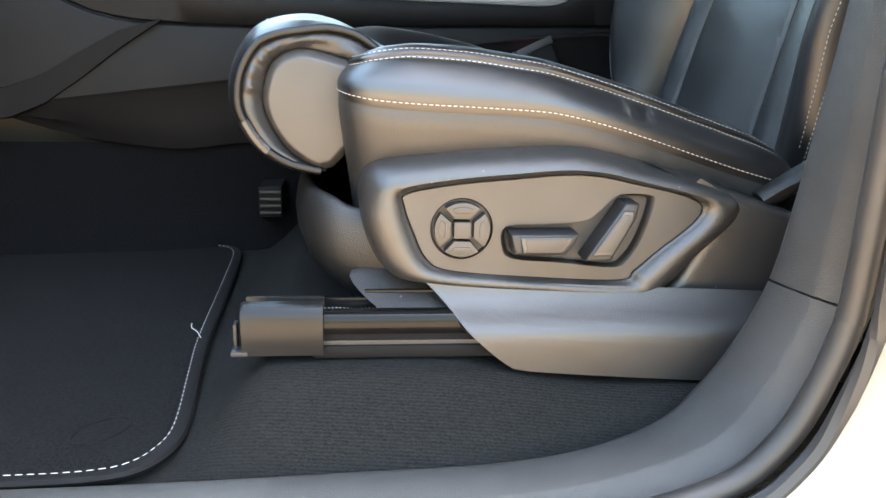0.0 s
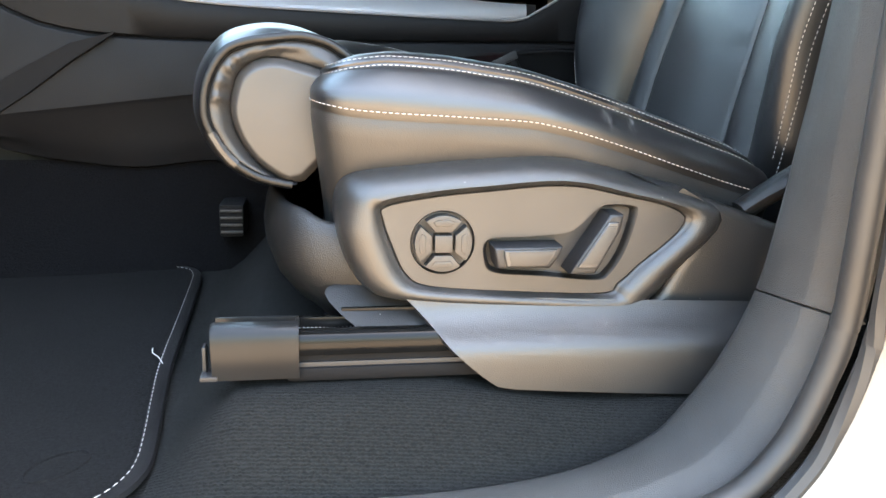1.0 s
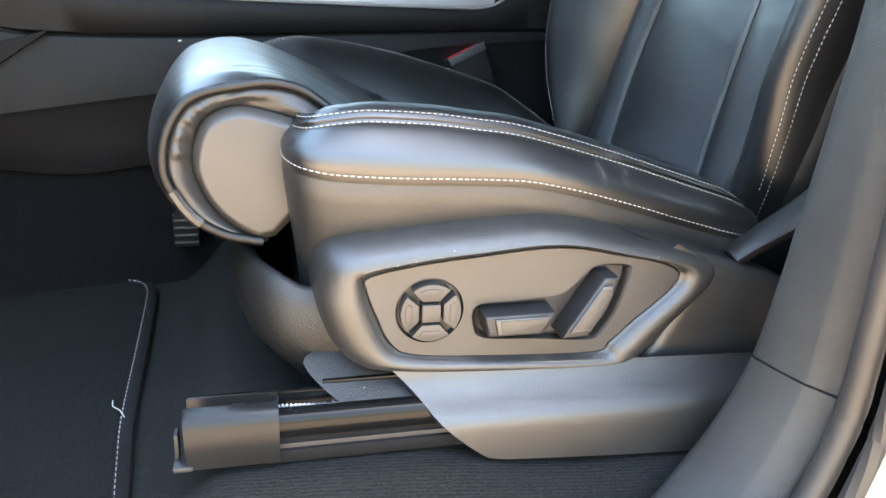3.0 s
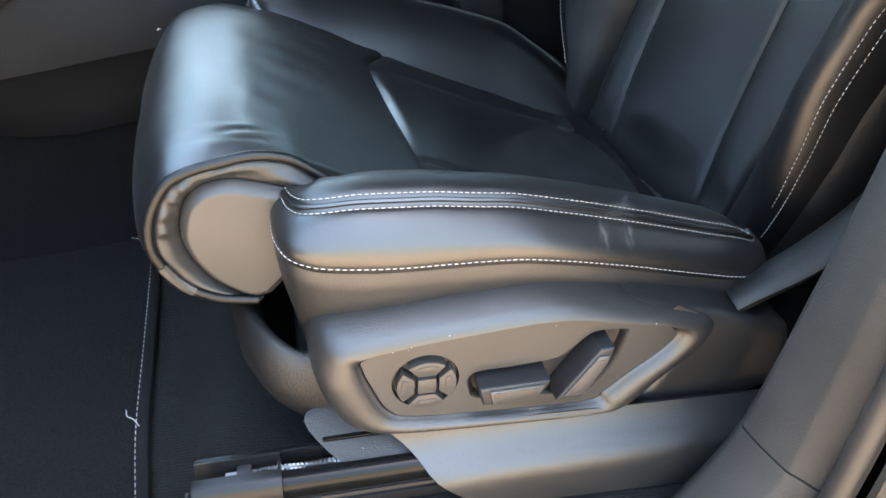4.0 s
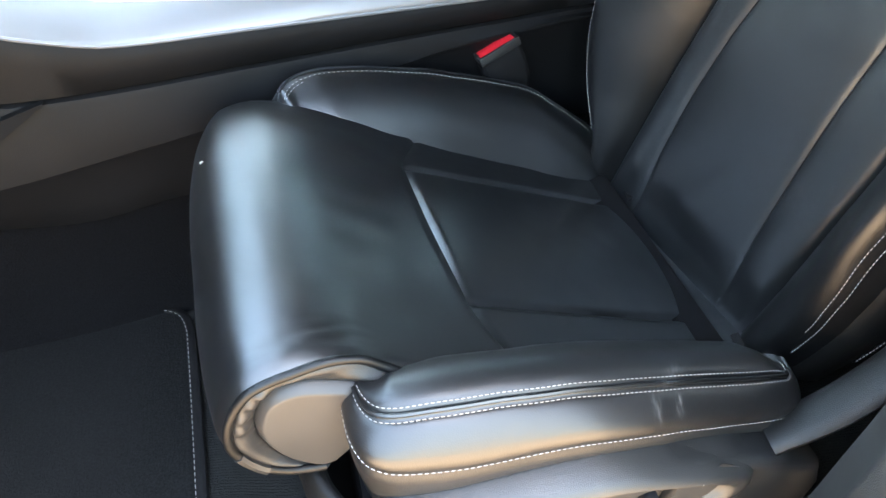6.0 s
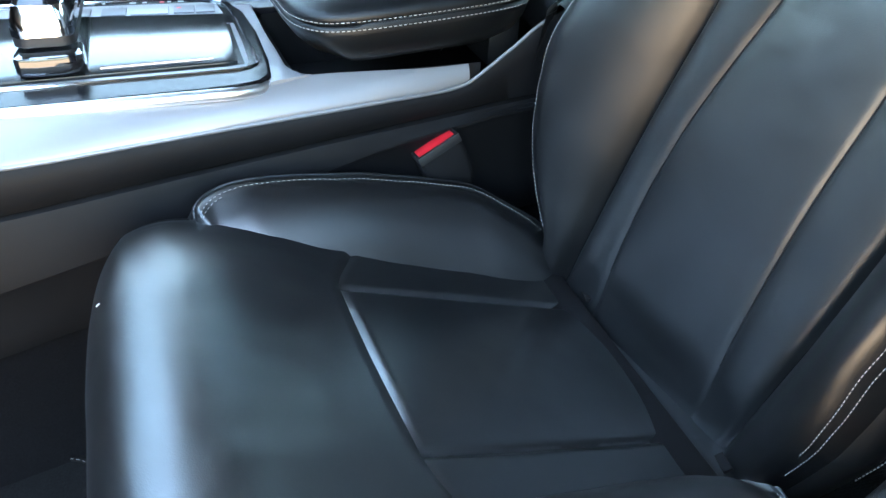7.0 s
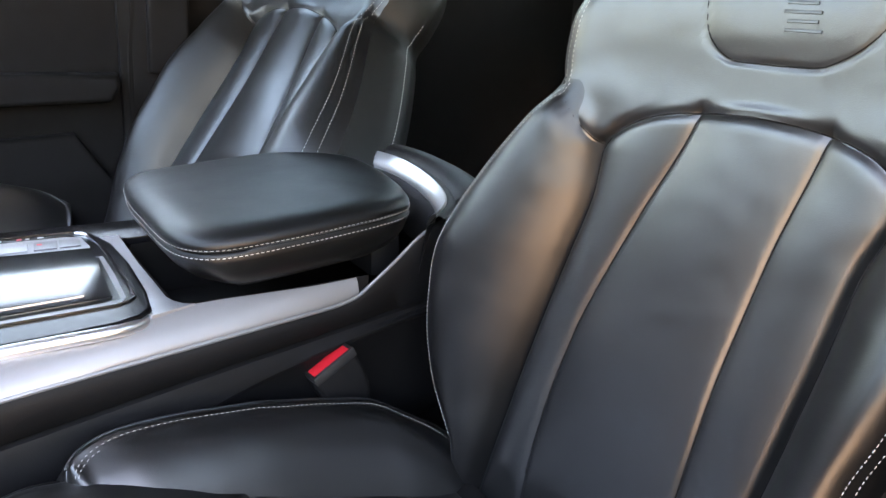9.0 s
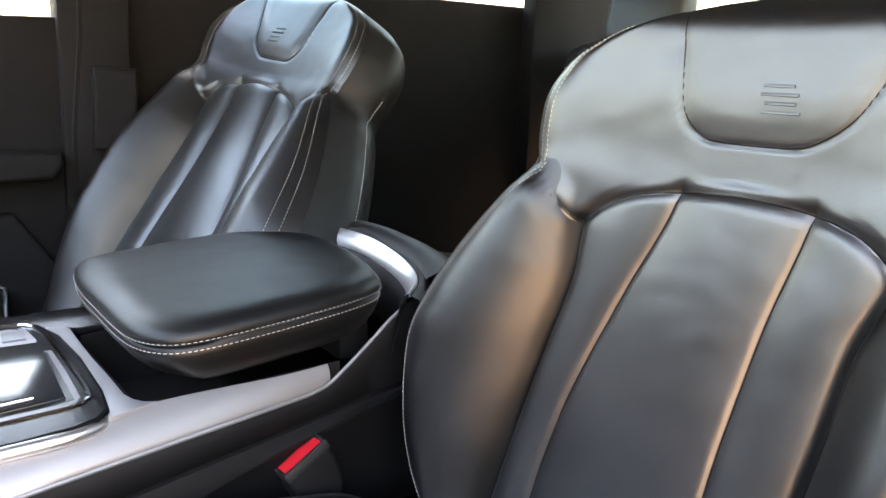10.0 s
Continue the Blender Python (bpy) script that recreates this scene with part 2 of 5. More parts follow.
def resample(pts, step):
    """Points at even steps along a line, with their directions."""
    out, left = [], 0.0
    for a, b in zip(pts, pts[1:]):
        d = (b - a).length
        if d < 1e-9:
            continue
        while left <= d:
            out.append((a + (b - a) * (left / d), (b - a) / d))
            left += step
        left -= d
    return out


def tube(pts, r, n=8, closed=False, flat=1.0):
    pts = [V(p) for p in pts]
    m, rows = len(pts), []
    up = V((0.13, 0.21, 0.97)).normalized()
    for i, p in enumerate(pts):
        t = (pts[(i + 1) % m] - pts[i - 1]) if closed or 0 < i < m - 1 else (pts[1] - pts[0] if i == 0 else pts[-1] - pts[-2])
        t.normalize()
        s = t.cross(up).normalized()
        w = s.cross(t)
        rows.append([p + (s * math.cos(2 * math.pi * k / n) + w * flat * math.sin(2 * math.pi * k / n)) * r for k in range(n)])
    if closed:
        rows.append(rows[0])
        return grid(rows, closed=True)
    return grid(rows, closed=True, cap=True)


def stitches(lines, pitch=0.0062, length=0.0042, r=0.00085, side=None):
    """Short thread loops along lines."""
    verts, faces = [], []
    for line in lines:
        for p, t in resample([V(q) for q in line], pitch):
            up = V((0, -0.6, 0.8)) if side is None else V(side)
            s = t.cross(up)
            if s.length < 1e-4:
                continue
            s.normalize()
            w = s.cross(t)
            b = len(verts)
            for e, k in ((-0.5, 0.55), (-0.2, 1.0), (0.2, 1.0), (0.5, 0.55)):
                for cs, sn in ((1, 0), (0, 1), (-1, 0), (0, -1)):
                    verts.append(p + t * e * length + (s * cs + w * sn) * r * k)
            for q in range(3):
                for k in range(4):
                    faces.append((b + q * 4 + k, b + q * 4 + (k + 1) % 4, b + q * 4 + 4 + (k + 1) % 4, b + q * 4 + 4 + k))
            faces.append((b, b + 1, b + 2, b + 3))
            faces.append((b + 15, b + 14, b + 13, b + 12))
    bm = bmesh.new()
    me = bpy.data.meshes.new("tmp")
    me.from_pydata([tuple(v) for v in verts], [], faces)
    bm.from_mesh(me)
    bpy.data.meshes.remove(me)
    return bm


def box(c, size, bevel=0.003, rot=(0, 0, 0), seg=2):
    bm = bmesh.new()
    bmesh.ops.create_cube(bm, size=1)
    bmesh.ops.scale(bm, vec=size, verts=bm.verts[:])
    if bevel:
        bmesh.ops.bevel(bm, geom=bm.edges[:], offset=bevel, segments=seg, profile=0.6, affect="EDGES")
    bm.transform(pose(*c, *rot))
    return bm


def prism(poly, axis, a, b, bevel=0.0, seg=2):
    """A polygon in the plane across axis ('y': x,z pairs; 'z': x,y pairs; 'x': y,z pairs), from a to b."""
    put = {"y": lambda p, h: (p[0], h, p[1]), "z": lambda p, h: (p[0], p[1], h), "x": lambda p, h: (h, p[0], p[1])}[axis]
    bm = bmesh.new()
    lo, hi = [bm.verts.new(put(p, a)) for p in poly], [bm.verts.new(put(p, b)) for p in poly]
    bm.faces.new(lo)
    bm.faces.new(hi[::-1])
    n = len(poly)
    for i in range(n):
        bm.faces.new((lo[i], hi[i], hi[(i + 1) % n], lo[(i + 1) % n]))
    bmesh.ops.recalc_face_normals(bm, faces=bm.faces[:])
    if bevel:
        es = [e for e in bm.edges if all(len(f.verts) > 0 for f in e.link_faces) and abs(e.verts[0].co["xyz".index(axis)] - e.verts[1].co["xyz".index(axis)]) < 1e-6]
        bmesh.ops.bevel(bm, geom=es, offset=bevel, segments=seg, profile=0.6, affect="EDGES")
    return bm


def ring2(pts, n=6):
    """Smooth closed outline in two coordinates."""
    return [(p.x, p.y) for p in smooth_line([(x, y, 0) for x, y in pts], n, closed=True)]


def round_rect(x0, x1, y0, y1, r, n=6):
    out = []
    for cx, cy, a0 in ((x1 - r, y1 - r, 0), (x0 + r, y1 - r, 90), (x0 + r, y0 + r, 180), (x1 - r, y0 + r, 270)):
        for k in range(n + 1):
            a = radians(a0 + 90 * k / n)
            out.append((cx + r * math.cos(a), cy + r * math.sin(a)))
    return out


def tab(x, xs, ys):
    """Monotone cubic through a table of values, flat beyond its ends."""
    n = len(xs)
    if x <= xs[0]:
        return ys[0]
    if x >= xs[-1]:
        return ys[-1]
    i = bisect_right(xs, x) - 1
    h = xs[i + 1] - xs[i]
    d = (ys[i + 1] - ys[i]) / h

    def slope(k):
        if k == 0 or k == n - 1:
            return d
        h0, h1 = xs[k] - xs[k - 1], xs[k + 1] - xs[k]
        d0, d1 = (ys[k] - ys[k - 1]) / h0, (ys[k + 1] - ys[k]) / h1
        if d0 * d1 <= 0:
            return 0.0
        w0, w1 = 2 * h1 + h0, h1 + 2 * h0
        return (w0 + w1) / (w0 / d0 + w1 / d1)
    a, b, t = slope(i), slope(i + 1), (x - xs[i]) / h
    return ys[i] + h * t * (a + t * (3 * d - 2 * a - b + t * (a + b - 2 * d)))


def bisect_right(xs, x):
    lo, hi = 0, len(xs)
    while lo < hi:
        mid = (lo + hi) // 2
        if x < xs[mid]:
            hi = mid
        else:
            lo = mid + 1
    return lo


def sstep(a, b, x):
    t = min(1.0, max(0.0, (x - a) / (b - a)))
    return t * t * (3 - 2 * t)


def bell(x, w):
    return math.exp(-(x / w) ** 2)

# ---------------------------------------------------------------- ground and car shell
bm = bmesh.new()
g = [bm.verts.new((x, y, 0)) for x, y in ((-3000, -3000), (3000, -3000), (3000, 3000), (-3000, 3000))]
bm.faces.new(g)
tagged(part("ground", bm, ASPHALT), "pale sunlit paving round the car", "ground", kind="structure")


def slab(name, c, size, mat, label, category, bevel=.006):
    return tagged(part(name, box(c, size, bevel), mat), label, category, kind="structure")


slab("floor", (.3, .80, .40), (3.4, 2.1, .03), PLASTIC_BLACK, "dark car floor pan under the carpet", "floor")
slab("ceiling", (.94, .80, 1.93), (2.72, 1.75, .04), HEADLINER, "black fabric headliner", "ceiling")
slab("wall_front", (-1.32, .80, .80), (.06, 1.9, .72), PLASTIC_BLACK, "dark bulkhead behind the pedals", "bulkhead")
slab("wall_rear", (2.32, .80, .95), (.06, 1.9, 1.0), TRIM, "dark tailgate lining", "tailgate")

# roof rails out of view, added to cut the light over the windows
slab("roof_rail_right", (.55, 1.69, 1.83), (3.5, .07, .22), HEADLINER, "unseen black roof rail above the passenger windows, added to cut light", "roof rail")
slab("roof_rail_left", (.98, -.10, 1.86), (2.6, .06, .16), HEADLINER, "unseen black roof rail above the driver's door, added to cut light", "roof rail")

# carpet: low footwell, raised floor under the seat, falling to the sill
def carpet_z(x, y):
    z = .470 + .066 * sstep(-.252, -.160, x)
    z -= .070 * sstep(-.030, -.125, y) * sstep(-.252, -.160, x)
    z -= .020 * sstep(-.02, .14, x) * sstep(.10, -.02, y)
    z += .09 * sstep(.50, .66, y) * sstep(-.2, -.4, x)
    z += .003 * noise.noise((x * 9, y * 9, 1))
    return z


rows = []
for i in range(121):
    x = -1.25 + 2.2 * i / 120 if i < 60 else -.15 + 1.1 * (i - 60) / 60
    rows.append([V((x, y, carpet_z(x, y))) for y in [-.125 + .80 * j / 70 for j in range(71)]])
tagged(part("carpet", grid(rows), CARPET), "ribbed dark grey carpet over the car floor", "carpet", kind="structure")
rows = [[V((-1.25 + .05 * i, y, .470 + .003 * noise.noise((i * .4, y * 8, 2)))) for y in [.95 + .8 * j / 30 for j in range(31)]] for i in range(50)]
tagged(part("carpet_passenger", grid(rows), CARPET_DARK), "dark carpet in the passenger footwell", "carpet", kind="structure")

# ---------------------------------------------------------------- door aperture: pillar and sill trim, seal, body
INNER = [(.340, -.04, 1.9), (.315, -.05, 1.25), (.300, -.055, 1.0), (.291, -.058, .898), (.280, -.060, .806), (.272, -.060, .743), (.265, -.060, .687), (.2535, -.060, .624), (.231, -.060, .570), (.204, -.062, .530), (.165, -.075, .502), (.10, -.092, .487), (.02, -.102, .481), (-.10, -.106, .479), (-.3, -.110, .476), (-.7, -.115, .476), (-1.2, -.12, .476)]
OUTER = [(.275, -.14, 1.9), (.264, -.14, 1.25), (.262, -.14, 1.0), (.262, -.14, .898), (.263, -.14, .806), (.2635, -.14, .743), (.264, -.14, .687), (.262, -.14, .630), (.245, -.142, .573), (.222, -.146, .535), (.185, -.150, .505), (.11, -.155, .484), (.02, -.16, .474), (-.10, -.16, .470), (-.3, -.16, .468), (-.7, -.16, .468), (-1.2, -.16, .468)]
inn, out = smooth_line(INNER, 8), smooth_line(OUTER, 8)
JOINT = 7 * 8 + 1
for line in (inn, out):              # a fine step to either side of the joint
    a, b, c = line[JOINT - 2], line[JOINT - 1], line[JOINT]
    line[JOINT - 1:JOINT] = [b + (a - b) * .15, b, b + (c - b) * .15]


def trim_rows(i0, i1):
    rows = []
    for i in range(i0, i1):
        a, b = inn[i], out[i]
        c = (b - a)
        t = (inn[min(i + 1, len(inn) - 1)] - inn[max(i - 1, 0)]).normalized()
        nrm = c.cross(t).normalized()
        if nrm.dot(V((-.6, 0, .5))) < 0:
            nrm = -nrm
        back = V((.05, .05, -.05))
        if i == JOINT:
            a, b = a - nrm * .004, b - nrm * .004
        rows.append([a + back, a + c * .0 - nrm * .004, a + c * .03 + nrm * .003, a + c * .12 + nrm * .0065, a + c * .4 + nrm * .008,
                     a + c * .70 + nrm * .006, a + c * .745 + nrm * .005, a + c * .79 + nrm * .002, a + c * .95 - nrm * .006, b - nrm * .010, b - nrm * .03])
    return rows


tagged(part("pillar_trim", grid(trim_rows(0, JOINT + 1)), PILLAR, sharp=50), "grained grey plastic B-pillar trim beside the seat", "pillar trim", kind="structure")
tagged(part("sill_trim", grid(trim_rows(JOINT, len(inn))), PILLAR, sharp=50), "grained grey plastic sill trim curving up to the pillar", "sill trim", kind="structure")
tagged(part("door_seal", tube([p + V((-.003, -.018, -.004)) for p in out], .0100, 10), RUBBER), "dark rubber door seal round the opening", "door seal", kind="structure")
tagged(part("seal_flange", tube([p + V((.004, -.040, -.008)) for p in out], .0075, 8), RUBBER), "second dark rubber sealing lip", "door seal", kind="structure")
rows = []
for p in out:
    low = sstep(.66, .50, p.z)
    rows.append([p + V((.03, -.035, -.03)), p + V((.004, -.046, -.010)), p + V((.006, -.060, -.014)), p + V((.016, -.074, -.020 - .01 * low)),
                 p + V((.05 * (1 - low) + .02, -.092 - .02 * low, -.02 - .05 * low)), p + V((.12 * (1 - low) + .02, -.115 - .02 * low, -.03 - .10 * low)), p + V((.40 * (1 - low) + .02, -.13, -.03 - .25 * low))])
tagged(part("body_side", grid(rows), PAINT, sharp=70), "cream painted body side round the door opening", "car body", kind="structure")

# right-hand side: door lining, pillar, rear door, glass
RY = 1.68


def wall_right():
    low = [(-1.25, .45), (.135, .45), (.135, .78), (.15, 1.0), (.16, 1.06), (.178, 1.335), (-1.25, 1.30)]
    d = thing("door", "dark passenger door lining with an armrest ledge", "car door", (-.3, RY, .45), kind="structure")
    part("door_lining", prism(low, "y", RY, RY + .08, .008), DARK, d)
    part("door_armrest", prism([(-.9, .99), (.10, 1.0), (.122, 1.035), (.118, 1.06), (-.9, 1.075)], "y", RY - .055, RY + .01, .012, 3), DARK, d)
    part("door_pocket", prism([(-.9, .55), (.08, .55), (.10, .80), (.02, .93), (-.9, .90)], "y", RY - .03, RY + .01, .01, 3), DARK, d)
    part("door_glass", box((-.55, RY + .05, 1.62), (1.6, .006, .64), .001), DOOR_GLASS, d).visible_shadow = False
    p = thing("pillar", "dark plastic passenger B-pillar trim", "pillar trim", (.24, RY, .45), kind="structure")
    part("pillar_panel", prism([(.120, .45), (.30, .45), (.29, .9), (.275, 1.25), (.31, 1.9), (.15, 1.9), (.135, 1.25), (.122, .9)], "y", RY - .02, RY + .06, .008), DARK, p)
    part("pillar_upper", prism([(.185, 1.06), (.275, 1.05), (.285, 1.232), (.195, 1.235)], "y", RY - .045, RY - .015, .01, 3), DARK, p)
    part("door_gap_seal", tube([(.135, RY - .012, .5), (.140, RY - .012, .9), (.150, RY - .012, 1.1), (.178, RY - .012, 1.3), (.21, RY - .012, 1.9)], .010, 8), DARK, p)
    r = thing("rear_door", "dark rear passenger door lining below its window", "car door", (.9, RY, .45), kind="structure")
    part("door_lining", prism([(.25, .45), (1.6, .45), (1.6, 1.45), (.25, 1.45)], "y", RY + .062, RY + .08, .008), DARK, r)
    part("door_glass", box((.95, RY + .05, 1.69), (1.4, .006, .48), .001), SIDE_GLASS, r)
    part("quarter_panel", prism([(1.5, .45), (2.3, .45), (2.3, 1.9), (1.5, 1.9)], "y", RY, RY + .06, .008), TRIM, r)


wall_right()
# left rear door closes the cabin behind the pillar
ld = thing("rear_door", "dark rear driver-side door lining behind the pillar", "car door", (.9, -.08, .45), kind="structure")
part("door_lining", prism([(.40, .45), (2.3, .45), (2.3, 1.30), (.42, 1.26)], "y", -.12, -.06, .008), TRIM, ld)
part("door_glass", box((1.1, -.11, 1.58), (1.3, .006, .6), .001), SIDE_GLASS, ld)
rw = part("rear_window", box((2.28, .80, 1.68), (.006, 1.5, .44), .001), SIDE_GLASS)
tagged(rw, "dark tinted rear window with daylight behind", "window", kind="structure")
ws = part("windscreen", box((-.75, .80, 1.58), (.006, 1.6, .95), .001, (0, 52, 0)), SCREEN_GLASS)
ws.visible_shadow = False
tagged(ws, "clear windscreen", "window", kind="structure")
# driver's door, swung open ahead of the opening, unseen, added to shade the footwell; the footwell's side
od = thing("door", "open driver's door with a dark lining, unseen, added to shade the footwell", "car door", (-.95, -.2, .45), kind="structure")
part("door_lining", box((-1.10, -.66, .85), (.08, .95, .80), .02, (0, 0, -14)), TRIM, od)
part("door_skin", box((-1.15, -.67, .85), (.02, .97, .82), .008, (0, 0, -14)), PAINT, od)
slab("wall_left", (-1.0, -.14, .82), (.62, .05, .75), TRIM, "dark footwell side lining", "side lining")
dash = smooth_line([(-1.28, 0, 1.28), (-1.0, 0, 1.32), (-.74, 0, 1.36), (-.66, 0, 1.28), (-.70, 0, 1.08), (-.78, 0, 1.0), (-.95, 0, .95)], 5)
tagged(part("dashboard", grid([[V((p.x, y, p.z)) for p in dash] for y in (-.05, .4, .8, 1.2, 1.65)]), TRIM), "dark soft dashboard below the windscreen", "dashboard", kind="structure")

# rear bench
bench = thing("rear_bench", "dark brown-black leather rear bench", "car seat", (1.2, .8, .45))
brow = []
for y, e in ((-.04, .05), (0, .012), (.06, 0), (.5, .004), (.8, 0), (1.1, .004), (1.54, 0), (1.60, .012), (1.64, .05)):
    brow.append([V((x + e, y, z - e)) for x, z in [(p.x, p.z) for p in smooth_line([(.95, 0, .50), (.90, 0, .62), (.93, 0, .72), (1.05, 0, .74), (1.25, 0, .70), (1.36, 0, .70), (1.42, 0, .85), (1.52, 0, 1.15), (1.56, 0, 1.30), (1.60, 0, 1.34), (1.68, 0, 1.32), (1.70, 0, 1.0)], 5)]])
part("bench_cover", grid(brow), LEATHER_DULL, bench, sharp=80)
for y in (.27, 1.30):
    part("headrest", box((1.58, y, 1.40), (.09, .26, .15), .035, (0, 10, 0), 4), LEATHER_DULL, bench)

# ---------------------------------------------------------------- floor mat
def make_mat():
    m = thing("floor_mat", "black velour floor mat with stitched grey binding", "floor mat", (-.6, .2, .472))
    edge = [V((x, y, .4795)) for x, y in [(-1.15, -.108), (-.5, -.106), (-.34, -.104), (-.285, -.099), (-.262, -.088), (-.249, -.066), (-.244, -.040), (-.2465, .0), (-.256, .08), (-.2645, .16), (-.272, .3), (-.281, .45), (-.286, .495), (-.298, .522), (-.325, .536), (-.37, .54), (-.6, .50), (-1.15, .45)]]
    line = smooth_line(edge, 6)
    bm = bmesh.new()
    n = len(line)
    top = [bm.verts.new(p) for p in line]
    bm.faces.new(top)
    low = [bm.verts.new(p - V((0, 0, .010))) for p in line]
    for i in range(n):
        bm.faces.new((top[i], top[(i + 1) % n], low[(i + 1) % n], low[i]))
    part("mat_surface", bm, MAT_PILE, m)
    part("binding", tube([p + V((0, 0, -.001)) for p in line], .0075, 8, closed=True, flat=.6), DARK, m, "smooth dark edge binding")
    part("stitching", stitches([[p + (V((-.65, .2, p.z)) - p).normalized() * .006 + V((0, 0, .0030)) for p in line[:-14]]], pitch=.0085, length=.0055, r=.00045, side=(0, 0, 1)), THREAD, m, "pale binding stitches")
    oval = [(-.309 + .021 * math.cos(a) * 1.0, -.032 + .020 * math.sin(a) + .010 * math.cos(a)) for a in np.linspace(0, 2 * math.pi, 28, endpoint=False)]
    part("pressed_badge", tube([(x, y, .4798) for x, y in oval], .0014, 6, closed=True), MAT_PILE, m, "pressed oval badge, plain")
    part("loose_thread", tube(smooth_line([(-.266, .158, .481), (-.272, .164, .488), (-.278, .166, .492), (-.279, .172, .495)], 4), .0005, 5), THREAD, m)


make_mat()

# ---------------------------------------------------------------- seat rail
def make_rail():
    r = thing("seat_rail", "dark steel seat rail with a plastic end cap", "seat rail", (.08, -.03, .55))
    pr = smooth_line([(0, -.0505, .556), (0, -.052, .575), (0, -.0505, .590), (0, -.046, .5965), (0, -.038, .598)], 4)
    cap = [[V((x, p.y - d * 0, p.z + d)) for p in pr] for x, d in ((-.1885, -.001), (-.187, 0), (-.125, 0), (-.120, 0))]
    cb = merged(grid(cap), box((-.155, -.0185, .5775), (.068, .003, .040), .001), box((-.1215, -.031, .5965), (.003, .008, .006), .001))
    bmesh.ops.solidify(cb, geom=cb.faces[:], thickness=.0025)
    part("end_cap", cb, CAP, r, "dark plastic end cap")
    part("cap_foot", merged(box((-.191, -.046, .558), (.014, .018, .004), .001), box((-.1955, -.038, .569), (.003, .012, .024), .001)), PLASTIC_BLACK, r)
    up = smooth_line([(0, -.0465, .5725), (0, -.0475, .580), (0, -.0455, .588), (0, -.040, .5915), (0, -.034, .592)], 4)
    part("upper_rail", grid([[V((x, p.y, p.z)) for p in up] for x in (-.128, .0, .2, .36)]), STEEL, r, "glossy dark upper rail")
    part("lower_rail", merged(box((.12, -.042, .556), (.50, .012, .012), .003), box((.12, -.036, .565), (.50, .014, .014), .001)), DARK, r)
    part("rail_floor", box((.10, -.025, .562), (.56, .040, .008), .001), PLASTIC_BLACK, r)
    part("inner_rail", box((.09, -.0135, .580), (.56, .006, .030), .002), STEEL, r)
    sp = [(x, -.026 + .0022 * math.cos(k * 1.6), .586 + .0022 * math.sin(k * 1.6)) for k, x in enumerate(np.linspace(-.15, .05, 240))]
    part("spindle", merged(tube(sp, .0016, 5), tube([(-.165, -.026, .586), (.06, -.026, .586)], .0026, 8)), SCREW, r, "bright threaded spindle")
    part("spindle_nut", box((-.150, -.026, .586), (.012, .012, .010), .002), PLASTIC_BLACK, r)
    part("slide_strip", box((-.02, -.012, .6005), (.13, .010, .004), .001), STEEL, r)
    return r


make_rail().location += V((0, .026, -.011)) * K     # tucked behind the valance

# floor air duct beside the tunnel
dv = thing("floor_vent", "small black rear-footwell air outlet with slats", "air vent", (-.24, .58, .53))
part("vent_body", box((-.237, .575, .553), (.036, .09, .050), .004), DARK, dv)
for k in range(4):
    part("slat", box((-.237, .529, .536 + .011 * k), (.032, .004, .004), .001), PLASTIC_BLACK, dv)

# ---------------------------------------------------------------- centre console
def ye(x):
    return tab(x, [-.9, -.45, -.29, -.187, -.023, .234, .35, .5], [.50, .535, .566, .590, .621, .665, .686, .70])


